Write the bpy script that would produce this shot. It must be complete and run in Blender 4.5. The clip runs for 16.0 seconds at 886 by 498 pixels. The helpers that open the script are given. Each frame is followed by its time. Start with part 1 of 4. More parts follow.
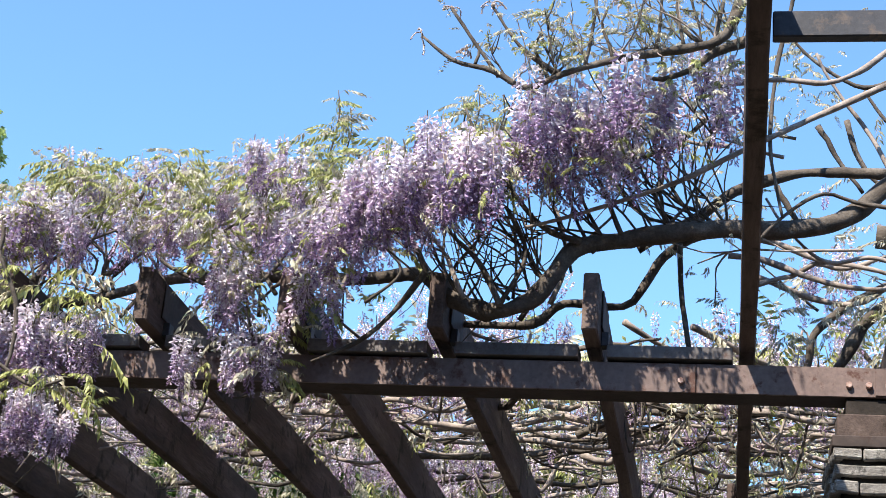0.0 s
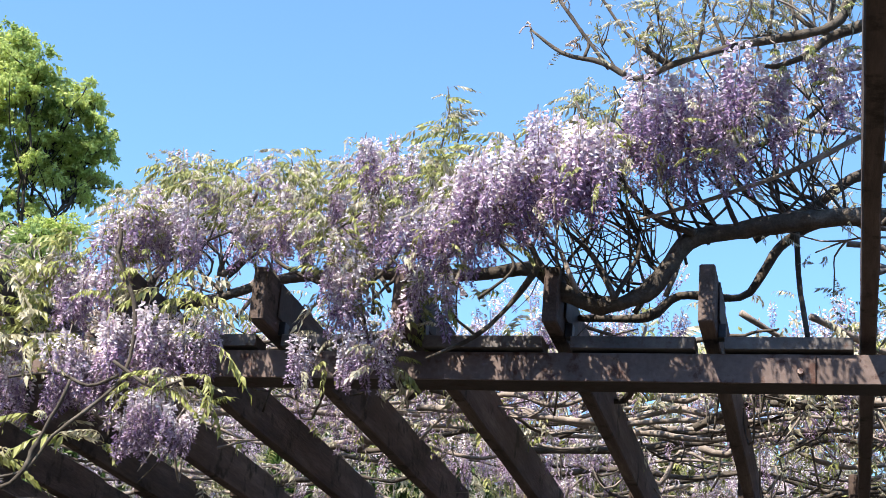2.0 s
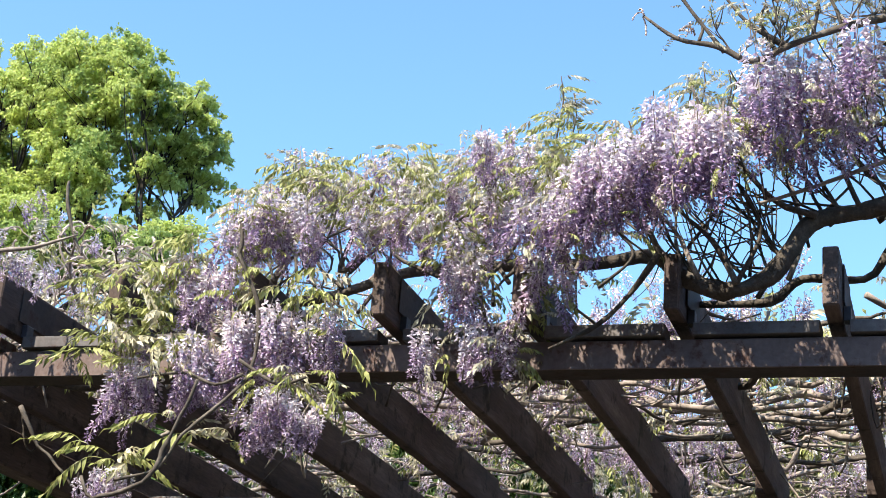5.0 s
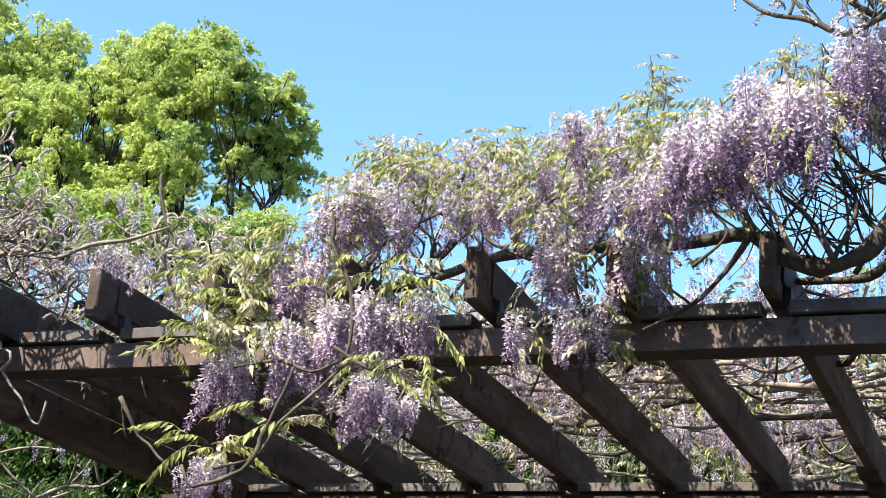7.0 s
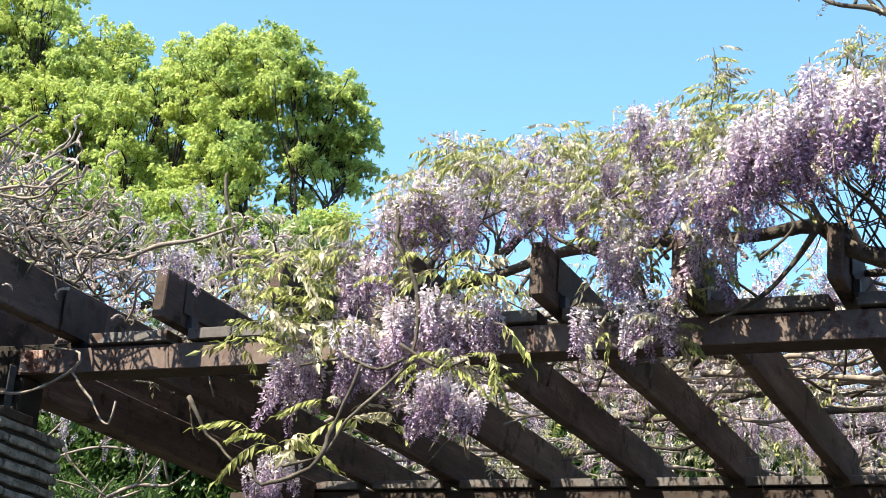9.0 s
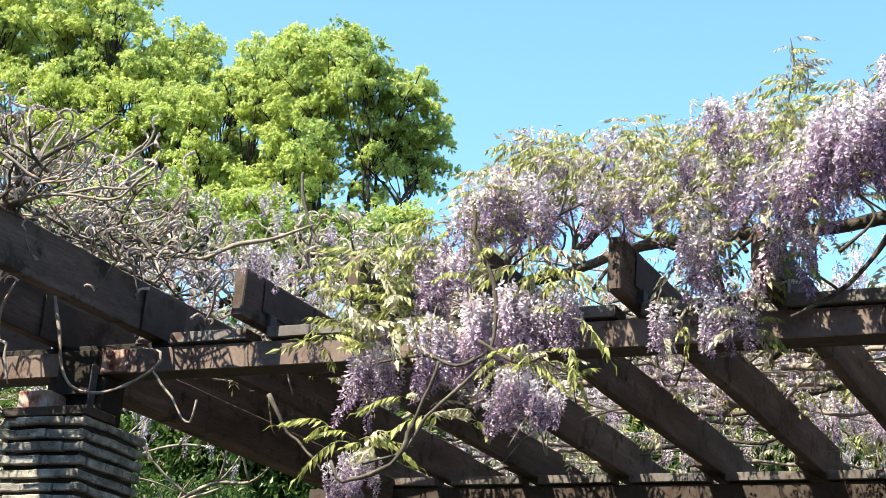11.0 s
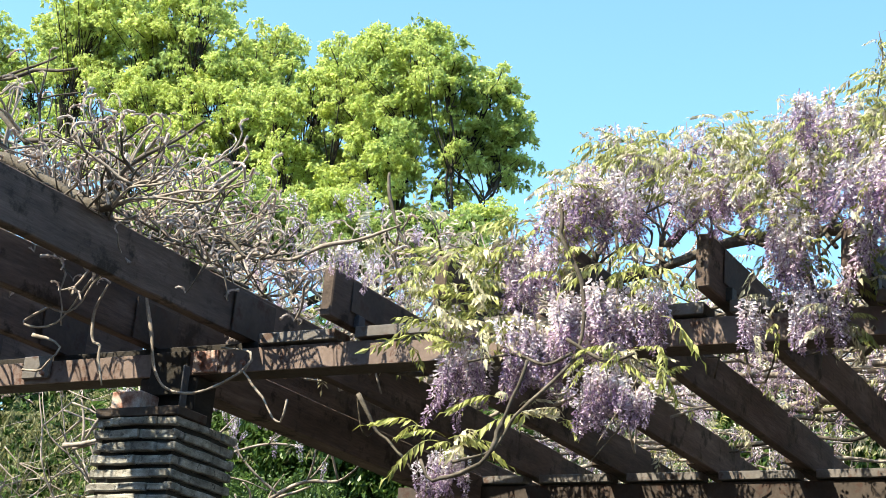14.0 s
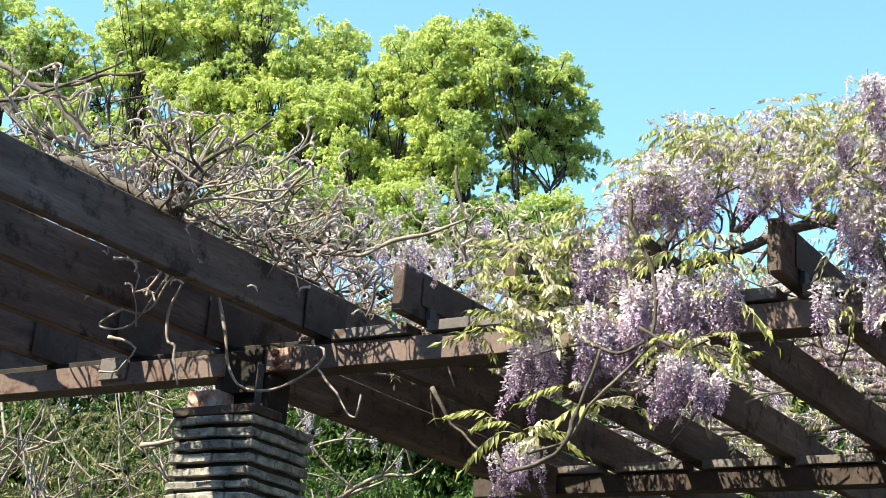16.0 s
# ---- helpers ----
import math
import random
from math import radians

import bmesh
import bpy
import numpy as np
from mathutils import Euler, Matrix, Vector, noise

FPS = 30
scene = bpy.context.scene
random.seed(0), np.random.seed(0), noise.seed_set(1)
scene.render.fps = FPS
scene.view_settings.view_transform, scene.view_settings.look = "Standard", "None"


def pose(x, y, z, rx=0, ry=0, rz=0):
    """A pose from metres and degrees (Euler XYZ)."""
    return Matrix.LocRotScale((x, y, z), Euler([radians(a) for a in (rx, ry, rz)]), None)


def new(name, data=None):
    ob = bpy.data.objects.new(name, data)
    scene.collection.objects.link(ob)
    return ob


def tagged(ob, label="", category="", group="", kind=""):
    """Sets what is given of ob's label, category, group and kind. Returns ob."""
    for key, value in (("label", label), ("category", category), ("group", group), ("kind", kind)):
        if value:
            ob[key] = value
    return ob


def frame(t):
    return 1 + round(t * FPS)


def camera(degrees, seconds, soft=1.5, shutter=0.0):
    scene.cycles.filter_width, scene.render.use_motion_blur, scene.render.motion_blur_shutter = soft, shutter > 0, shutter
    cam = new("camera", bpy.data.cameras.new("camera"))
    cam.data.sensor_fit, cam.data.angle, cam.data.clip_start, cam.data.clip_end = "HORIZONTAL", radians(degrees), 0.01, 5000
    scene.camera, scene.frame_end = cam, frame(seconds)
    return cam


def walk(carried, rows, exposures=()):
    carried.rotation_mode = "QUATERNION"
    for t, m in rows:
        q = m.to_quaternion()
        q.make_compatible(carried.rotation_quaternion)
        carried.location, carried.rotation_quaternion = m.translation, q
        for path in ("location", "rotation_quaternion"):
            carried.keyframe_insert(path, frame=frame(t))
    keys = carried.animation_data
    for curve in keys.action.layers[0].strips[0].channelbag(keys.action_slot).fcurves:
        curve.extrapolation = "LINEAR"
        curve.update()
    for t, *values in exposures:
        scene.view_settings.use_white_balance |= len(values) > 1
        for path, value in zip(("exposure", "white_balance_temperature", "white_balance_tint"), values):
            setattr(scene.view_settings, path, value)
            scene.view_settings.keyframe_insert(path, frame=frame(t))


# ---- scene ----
cam = camera(30.0, 16.0, soft=0.6)
# seconds, (eye x, y, z, turn to the left, tilt up, lean to the left)
PATH = [
    (0, (0.0000, 0.0000, 1.5000, 10.749, 21.558, 4.711)),
    (0.5, (-0.0034, 0.0025, 1.5120, 11.859, 21.361, 4.925)),
    (1, (-0.0106, 0.0085, 1.5103, 13.061, 21.289, 5.010)),
    (1.5, (-0.0149, 0.0108, 1.5123, 14.047, 21.098, 5.022)),
    (2, (-0.0151, 0.0061, 1.5108, 14.765, 20.995, 4.993)),
    (2.5, (-0.0195, -0.0012, 1.5072, 15.441, 20.945, 4.726)),
    (3, (-0.0205, -0.0007, 1.5086, 16.119, 20.880, 4.717)),
    (5.5, (-0.0320, -0.0048, 1.5056, 19.794, 20.215, 4.693)),
    (6, (-0.0321, -0.0027, 1.5051, 20.733, 20.007, 4.721)),
    (6.5, (-0.0358, -0.0008, 1.5047, 21.498, 19.776, 4.829)),
    (7, (-0.0398, 0.0015, 1.5056, 22.175, 19.615, 4.492)),
    (7.5, (-0.0433, 0.0017, 1.5071, 22.863, 19.542, 4.510)),
    (8, (-0.0443, -0.0008, 1.5062, 23.500, 19.463, 4.399)),
    (8.5, (-0.0443, 0.0007, 1.5081, 23.957, 19.378, 4.437)),
    (9, (-0.0465, -0.0001, 1.5073, 24.458, 19.308, 4.489)),
    (9.5, (-0.0513, -0.0001, 1.5068, 25.288, 19.172, 4.541)),
    (12, (-0.0608, -0.0183, 1.5090, 28.009, 18.887, 4.753)),
    (12.5, (-0.0600, -0.0241, 1.5089, 28.528, 18.845, 4.763)),
    (13, (-0.0595, -0.0283, 1.5070, 29.080, 18.811, 4.707)),
    (13.5, (-0.0621, -0.0276, 1.5095, 29.689, 18.672, 5.012)),
    (14, (-0.0629, -0.0312, 1.5082, 30.129, 18.615, 5.054)),
    (14.5, (-0.0638, -0.0324, 1.5073, 30.795, 18.532, 4.484)),
    (15, (-0.0656, -0.0334, 1.5064, 31.462, 18.414, 4.458)),
    (15.5, (-0.0646, -0.0392, 1.5062, 31.969, 18.309, 4.697)),
    (16, (-0.0658, -0.0437, 1.5067, 32.545, 18.149, 4.215)),
]
walk(cam, [(t, pose(x, y, z, 90 + tilt, 0, turn) @ pose(0, 0, 0, 0, 0, lean)) for t, (x, y, z, turn, tilt, lean) in PATH],
     exposures=[(0, 1.22, 6500, 10), (3, 1.27, 6600, 9), (7, 1.4, 6900, 5), (12.5, 1.58, 7250, 0), (16, 1.6, 7300, -1)])

# ---- light ----
SUN_DIR = Vector((0.40, 0.75, -1.0)).normalized()
world = bpy.data.worlds.new("sky")
scene.world = world
world.use_nodes = True
wt = world.node_tree
sky = wt.nodes.new("ShaderNodeTexSky")
sky.sky_type, sky.sun_disc = "NISHITA", False
sky.sun_elevation = math.asin(-SUN_DIR.z)
sky.sun_rotation = math.atan2(-SUN_DIR.x, -SUN_DIR.y)
sky.air_density, sky.dust_density, sky.ozone_density = 1.0, 0.4, 2.0
deep = wt.nodes.new("ShaderNodeMix")           # the clear spring sky is a little deeper than the model's
deep.data_type, deep.blend_type = "RGBA", "MULTIPLY"
deep.inputs[0].default_value, deep.inputs[7].default_value = 1.0, (0.68, 0.88, 1.02, 1)
wt.links.new(sky.outputs[0], deep.inputs[6])
wt.links.new(deep.outputs[2], wt.nodes["Background"].inputs[0])
wt.nodes["Background"].inputs[1].default_value = 0.15
sun = new("sun", bpy.data.lights.new("sun", "SUN"))
sun.data.energy, sun.data.angle, sun.data.color = 4.9, radians(0.53), (1.0, 0.93, 0.82)
sun.rotation_mode = "QUATERNION"
sun.rotation_quaternion = SUN_DIR.to_track_quat("-Z", "Y")


# ---- materials ----
def nodes_of(name):
    m = bpy.data.materials.new(name)
    m.use_nodes = True
    t = m.node_tree
    return m, t, t.nodes["Principled BSDF"]


def ramp(t, fac, stops):
    r = t.nodes.new("ShaderNodeValToRGB")
    while len(r.color_ramp.elements) < len(stops):
        r.color_ramp.elements.new(0.5)
    for e, (p, c) in zip(r.color_ramp.elements, stops):
        e.position, e.color = p, (*c, 1)
    t.links.new(fac, r.inputs[0])
    return r.outputs[0]


def noise_tex(t, scale, detail=4, stretch=(1, 1, 1), space="Object", rough=0.6):
    co = t.nodes.new("ShaderNodeTexCoord")
    mp = t.nodes.new("ShaderNodeMapping")
    mp.inputs["Scale"].default_value = stretch
    n = t.nodes.new("ShaderNodeTexNoise")
    n.inputs["Scale"].default_value, n.inputs["Detail"].default_value, n.inputs["Roughness"].default_value = scale, detail, rough
    t.links.new(co.outputs[space], mp.inputs[0])
    t.links.new(mp.outputs[0], n.inputs["Vector"])
    return n.outputs["Fac"]


def mix(t, kind, fac, a, b):
    m = t.nodes.new("ShaderNodeMix")
    m.data_type, m.blend_type = "RGBA", kind
    for sock, v in ((m.inputs[0], fac), (m.inputs[6], a), (m.inputs[7], b)):
        if hasattr(v, "is_output"):
            t.links.new(v, sock)
        elif isinstance(v, tuple):
            sock.default_value = (*v, 1)
        else:
            sock.default_value = v
    return m.outputs[2]


def bump(t, b, height, strength, distance):
    n = t.nodes.new("ShaderNodeBump")
    n.inputs["Strength"].default_value, n.inputs["Distance"].default_value = strength, distance
    t.links.new(height, n.inputs["Height"])
    t.links.new(n.outputs[0], b.inputs["Normal"])


def rough_surface(name, stops, scale, stretch, rough, bump_m, stain=None, per_object=0.0):
    m, t, b = nodes_of(name)
    big = noise_tex(t, scale, 5, stretch)
    fine = noise_tex(t, scale * 9, 6, stretch)
    col = ramp(t, big, stops)
    grain = ramp(t, fine, [(0.3, (0.62, 0.62, 0.62)), (0.7, (1.15, 1.15, 1.15))])
    col = mix(t, "MULTIPLY", 0.75, col, grain)
    if stain:
        s = noise_tex(t, scale * 2.3, 6, (1, 1, 1), rough=0.7)
        f = ramp(t, s, [(0.54, (0, 0, 0)), (0.64, (1, 1, 1))])
        col = mix(t, "MIX", f, col, stain)
    if per_object:
        oi = t.nodes.new("ShaderNodeObjectInfo")
        v = ramp(t, oi.outputs["Random"], [(0, (1 - per_object,) * 3), (1, (1 + per_object,) * 3)])
        col = mix(t, "MULTIPLY", 1.0, col, v)
    t.links.new(col, b.inputs["Base Color"])
    b.inputs["Roughness"].default_value = rough
    b.inputs["Specular IOR Level"].default_value = 0.3
    bump(t, b, fine, 0.6, bump_m)
    return m


def leafy(name, dark, light, through_part, gloss, by_object=True):
    """Thin petals and leaves: they scatter light on both sides."""
    m, t, b = nodes_of(name)
    geo = t.nodes.new("ShaderNodeNewGeometry")
    col = ramp(t, geo.outputs["Random Per Island"], [(0, dark), (1, light)])
    if by_object:
        oi = t.nodes.new("ShaderNodeObjectInfo")
        v = ramp(t, oi.outputs["Random"], [(0, (0.8, 0.8, 0.84)), (1, (1.15, 1.15, 1.1))])
        col = mix(t, "MULTIPLY", 1.0, col, v)
    t.links.new(col, b.inputs["Base Color"])
    b.inputs["Roughness"].default_value = gloss
    b.inputs["Specular IOR Level"].default_value = 0.25
    tr = t.nodes.new("ShaderNodeBsdfTranslucent")
    t.links.new(col, tr.inputs[0])
    mx = t.nodes.new("ShaderNodeMixShader")
    mx.inputs[0].default_value = through_part
    t.links.new(b.outputs[0], mx.inputs[1])
    t.links.new(tr.outputs[0], mx.inputs[2])
    t.links.new(mx.outputs[0], t.nodes["Material Output"].inputs[0])
    return m


WOOD = rough_surface("weathered_timber", [(0.25, (0.045, 0.0305, 0.026)), (0.55, (0.1, 0.07, 0.059)), (0.8, (0.205, 0.15, 0.126))], 3.0, (4, 0.5, 4), 0.85, 0.004, stain=(0.028, 0.019, 0.013), per_object=0.25)
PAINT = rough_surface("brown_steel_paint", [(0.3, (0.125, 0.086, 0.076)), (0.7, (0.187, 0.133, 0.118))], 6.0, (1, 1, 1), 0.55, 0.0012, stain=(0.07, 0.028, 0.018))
# darker copy of the brown: shade put into the colour of flanges and rear webs
DULL_SHADE_PAINT = rough_surface("dull_shade_brown_paint", [(0.3, (0.035, 0.024, 0.02)), (0.7, (0.07, 0.05, 0.043))], 6.0, (1, 1, 1), 0.7, 0.0012, stain=(0.04, 0.018, 0.012))
PLATE = rough_surface("grey_brown_steel", [(0.3, (0.1, 0.088, 0.085)), (0.7, (0.17, 0.15, 0.145))], 7.0, (1, 1, 1), 0.5, 0.001, stain=(0.08, 0.045, 0.035))
RUST = rough_surface("rusty_steel", [(0.32, (0.06, 0.03, 0.024)), (0.42, (0.25, 0.11, 0.08)), (0.55, (0.45, 0.33, 0.29)), (0.7, (0.6, 0.52, 0.48))], 14.0, (1, 1, 1), 0.8, 0.002)
STONE = rough_surface("split_stone", [(0.3, (0.12, 0.108, 0.095)), (0.5, (0.24, 0.22, 0.198)), (0.72, (0.46, 0.43, 0.39))], 16.0, (1, 1, 2), 0.92, 0.01, stain=(0.08, 0.074, 0.066), per_object=0.25)
MORTAR = rough_surface("dark_mortar", [(0.3, (0.03, 0.027, 0.024)), (0.7, (0.06, 0.055, 0.05))], 12.0, (1, 1, 1), 0.95, 0.003)
BARK = rough_surface("grey_vine_bark", [(0.3, (0.05, 0.04, 0.032)), (0.55, (0.11, 0.09, 0.073)), (0.8, (0.24, 0.205, 0.17))], 14.0, (1, 1, 1), 0.9, 0.006)
TWIG = rough_surface("pale_vine_stem", [(0.3, (0.17, 0.134, 0.112)), (0.7, (0.4, 0.335, 0.29))], 20.0, (1, 1, 1), 0.8, 0.002)
TREE_BARK = rough_surface("dark_tree_bark", [(0.3, (0.02, 0.016, 0.013)), (0.7, (0.055, 0.043, 0.034))], 3.0, (1, 1, 0.4), 0.95, 0.02)
SOIL = rough_surface("bare_earth", [(0.3, (0.035, 0.03, 0.024)), (0.7, (0.07, 0.061, 0.048))], 0.8, (1, 1, 1), 0.95, 0.01)
PETAL_PALE = leafy("pale_lilac_petal", (0.6, 0.51, 0.6), (0.97, 0.92, 0.95), 0.28, 0.6)
PETAL_MID = leafy("lilac_petal", (0.39, 0.28, 0.43), (0.8, 0.66, 0.79), 0.28, 0.6)
PETAL_DEEP = leafy("violet_petal", (0.17, 0.095, 0.2), (0.47, 0.34, 0.52), 0.28, 0.6)
LEAF = leafy("young_wisteria_leaf", (0.2, 0.22, 0.055), (0.56, 0.56, 0.23), 0.34, 0.4)
LEAF_PALE = leafy("silvery_new_leaf", (0.33, 0.3, 0.18), (0.74, 0.69, 0.53), 0.35, 0.45)
BUD = leafy("silky_grey_bud", (0.28, 0.2, 0.175), (0.8, 0.68, 0.62), 0.25, 0.6)
THICKET = leafy("olive_thicket_leaf", (0.08, 0.08, 0.03), (0.31, 0.3, 0.13), 0.35, 0.45)
CAMPHOR = leafy("fresh_tree_leaf", (0.36, 0.43, 0.11), (0.66, 0.72, 0.28), 0.65, 0.4, False)
CAMPHOR_DEEP = leafy("older_tree_leaf", (0.2, 0.28, 0.08), (0.44, 0.53, 0.2), 0.62, 0.4, False)
SHRUB = leafy("deep_green_leaf", (0.03, 0.062, 0.013), (0.12, 0.19, 0.045), 0.35, 0.4)
# near-black that puts shade into the colour of parts around the beam
SHADE_TONE = rough_surface("shade_dark_tone", [(0.3, (0.014, 0.011, 0.009)), (0.7, (0.04, 0.031, 0.026))], 5.0, (2, 0.5, 2), 0.9, 0.003)
SLATE = rough_surface("dark_slate_paint", [(0.3, (0.028, 0.029, 0.036)), (0.7, (0.06, 0.06, 0.07))], 7.0, (1, 1, 1), 0.5, 0.001, stain=(0.09, 0.07, 0.06))

rng = np.random.default_rng(7)


# ---- mesh helpers ----
def mesh_from(name, V, T, M, mats, smooth=False):
    """A mesh of triangles from arrays of corners, triangles and material numbers."""
    V, T, M = np.asarray(V, np.float32), np.asarray(T, np.int32), np.asarray(M, np.int32)
    me = bpy.data.meshes.new(name)
    me.vertices.add(len(V))
    me.vertices.foreach_set("co", V.ravel())
    me.loops.add(3 * len(T))
    me.loops.foreach_set("vertex_index", T.ravel())
    me.polygons.add(len(T))
    me.polygons.foreach_set("loop_start", np.arange(0, 3 * len(T), 3, dtype=np.int32))
    me.polygons.foreach_set("material_index", M)
    me.polygons.foreach_set("use_smooth", np.full(len(T), smooth))
    for m in mats:
        me.materials.append(m)
    me.update(calc_edges=True)
    return me


def child(ob, parent):
    ob.parent = parent
    return ob


def join(pieces):
    V, T, M, n = [], [], [], 0
    for v, t, m in pieces:
        V.append(v), T.append(np.asarray(t) + n), M.append(np.broadcast_to(m, len(t)))
        n += len(v)
    return np.concatenate(V), np.concatenate(T), np.concatenate(M)


def scatter(templates, mats):
    """Copies of triangle templates at many poses, joined into one set of arrays. mats: (template number, 4 x 4 array)."""
    return join([(templates[k][0] @ m[:3, :3].T + m[:3, 3], templates[k][1], templates[k][2]) for k, m in mats])


def turn_to(d, spin=0.0):
    """Rotation that lays local +x along d."""
    return Vector(d).to_track_quat("X", "Z").to_matrix() @ Matrix.Rotation(spin, 3, "X")


def mat4(loc, rot, s=1.0):
    m = np.eye(4)
    m[:3, :3] = np.array(rot) * s
    m[:3, 3] = loc
    return m


def smooth_path(points, step=0.03):
    P = np.array(points, float)
    P = np.vstack([2 * P[0] - P[1], P, 2 * P[-1] - P[-2]])
    out = []
    for i in range(1, len(P) - 2):
        a, b, c, d = P[i - 1:i + 3]
        n = max(2, int(np.linalg.norm(c - b) / step))
        for u in np.linspace(0, 1, n, endpoint=False):
            out.append(0.5 * (2 * b + (c - a) * u + (2 * a - 5 * b + 4 * c - d) * u * u + (3 * b - a - 3 * c + d) * u ** 3))
    out.append(P[-2])
    return np.array(out)


def tube(points, r0, r1, sides=7, step=0.03, knobs=0.12, wander=0.0, seed=0, mat=0):
    """A tapered, slightly knotty stem through the points."""
    g = np.random.default_rng(seed)
    P = smooth_path(points, step)
    n = len(P)
    if wander:
        w = g.normal(size=(max(4, n // 5) + 2, 3)) * wander
        u = np.linspace(0, len(w) - 1, n)
        P = P + np.stack([np.interp(u, np.arange(len(w)), w[:, k]) for k in range(3)], 1) * np.minimum(1, np.minimum(np.arange(n), np.arange(n)[::-1]) / 4)[:, None]
    D = np.gradient(P, axis=0)
    D /= np.linalg.norm(D, axis=1)[:, None] + 1e-9
    A = np.cross(D, np.array([0.31, 0.87, 0.38]))
    A /= np.linalg.norm(A, axis=1)[:, None] + 1e-9
    B = np.cross(D, A)
    R = np.linspace(r0, r1, n) * (1 + knobs * np.interp(np.linspace(0, n / 3, n), np.arange(n // 3 + 2), g.normal(size=n // 3 + 2)))
    R = np.maximum(R, 0.25 * min(r0, r1))
    a = np.linspace(0, 2 * np.pi, sides, endpoint=False)
    rim = 1 + knobs * 0.6 * g.normal(size=(n, sides))
    V = P[:, None] + (R[:, None] * rim)[..., None] * (np.cos(a)[None, :, None] * A[:, None] + np.sin(a)[None, :, None] * B[:, None])
    V = np.vstack([V.reshape(-1, 3), P[:1], P[-1:]])
    T = []
    for i in range(n - 1):
        for j in range(sides):
            k = (j + 1) % sides
            p, q, r, s = i * sides + j, i * sides + k, (i + 1) * sides + j, (i + 1) * sides + k
            T += [(p, q, s), (p, s, r)]
    for j in range(sides):
        k = (j + 1) % sides
        T += [(n * sides, k, j), (n * sides + 1, (n - 1) * sides + j, (n - 1) * sides + k)]
    return V, np.array(T), mat


def twiggy(p, way, l, r, seed, mat=0, side=3):
    """A bare twig with side twigs that leave it at sharp angles. Returns the tubes and the tips."""
    g = np.random.default_rng(seed)
    way = np.array(way, float)
    way /= np.linalg.norm(way)
    pts, dirs = [np.array(p, float)], []
    for k in range(5):
        way = way + g.normal(size=3) * 0.2 + (0, 0, 0.05)
        way /= np.linalg.norm(way)
        dirs.append(way)
        pts.append(pts[-1] + way * l / 5)
    tubes, tips = [tube(pts, r, r * 0.4, 5, 0.045, 0.2, 0, seed, mat)], [(pts[-1], way)]
    for k in range(side):
        a = 1 + int(g.integers(4))
        d = dirs[a] * 0.6 + g.normal(size=3) * 0.6 + (0, 0, 0.25)
        d /= np.linalg.norm(d)
        q = [pts[a]]
        for n in range(3):
            d = d + g.normal(size=3) * 0.2 + (0, 0, 0.12)
            d /= np.linalg.norm(d)
            q.append(q[-1] + d * l * g.uniform(0.09, 0.17))
        tubes.append(tube(q, r * 0.6, r * 0.35, 5, 0.045, 0.2, 0, seed + k, mat))
        tips.append((q[-1], d))
    return tubes, tips


def stem(name, points, r0, r1, mat, parent, label="", **kw):
    v, t, m = tube(points, r0, r1, **kw)
    ob = child(new(name, mesh_from(name, v, t, np.full(len(t), m), [mat], True)), parent)
    return tagged(ob, label)


def part(name, bm, material, parent, label=""):
    me = bpy.data.meshes.new(name)
    bm.to_mesh(me)
    bm.free()
    me.materials.append(material)
    return tagged(child(new(name, me), parent), label)


def block(x0, x1, y0, y1, z0, z1, bevel=0.003, rough=0.0, cuts=0):
    """A block with worn edges; rough: how far its faces wander, cuts: rings along its longest side."""
    bm = bmesh.new()
    bmesh.ops.create_cube(bm, size=1)
    size = Vector((x1 - x0, y1 - y0, z1 - z0))
    for v in bm.verts:
        v.co = Vector(((x0 + x1) / 2, (y0 + y1) / 2, (z0 + z1) / 2)) + Vector([a * b for a, b in zip(v.co, size)])
    if bevel:
        bmesh.ops.bevel(bm, geom=list(bm.edges), offset=bevel, segments=1, affect="EDGES")
    if cuts:
        ax = max(range(3), key=lambda i: size[i])
        lo = (x0, y0, z0)[ax]
        for i in range(1, cuts):
            co, no = Vector((0, 0, 0)), Vector((0, 0, 0))
            co[ax], no[ax] = lo + size[ax] * i / cuts, 1
            bmesh.ops.bisect_plane(bm, geom=list(bm.verts) + list(bm.edges) + list(bm.faces), plane_co=co, plane_no=no)
    if rough:
        for v in bm.verts:
            v.co += Vector(noise.noise_vector(v.co * 3.1)) * rough + Vector(noise.noise_vector(v.co * 11)) * rough * 0.4
    bmesh.ops.recalc_face_normals(bm, faces=bm.faces)
    return bm


def empty(name, place, label, category, group=""):
    ob = new(name)
    ob.location = place
    return tagged(ob, label, category, group)


# ---- ground ----
bm = bmesh.new()
bmesh.ops.create_grid(bm, x_segments=60, y_segments=60, size=600)
me = bpy.data.meshes.new("ground")
bm.to_mesh(me)
bm.free()
me.materials.append(SOIL)
tagged(new("ground", me), "bare trodden earth under the pergola", "ground", kind="structure")

# unseen plain wall added behind the viewer to keep skylight off the beams
bm = block(-26.0, 24.0, -6.8, -6.4, 0.0, 6.8, 0.02)
me = bpy.data.meshes.new("skylight_block_wall")
bm.to_mesh(me)
bm.free()
me.materials.append(MORTAR)
tagged(new("skylight_block_wall", me), "added dark wall out of view that blocks skylight", "wall", kind="structure")

# ---- pergola ----
BEAM_Y, FAR_Y, BACK_Y = 5.09, 7.78, 10.45      # front faces of the three rows of steel beams
BEAM_LOW, BEAM_TOP = 3.068, 3.216               # underside and top of the beams
RAFTER_TOP = 3.408
FIRST = -0.473                                 # the first short rafter
PITCH = 0.497                                  # from rafter to rafter
pergola = empty("pergola", (0, 0, 0), "brown steel and weathered timber pergola carrying wisteria", "pergola")


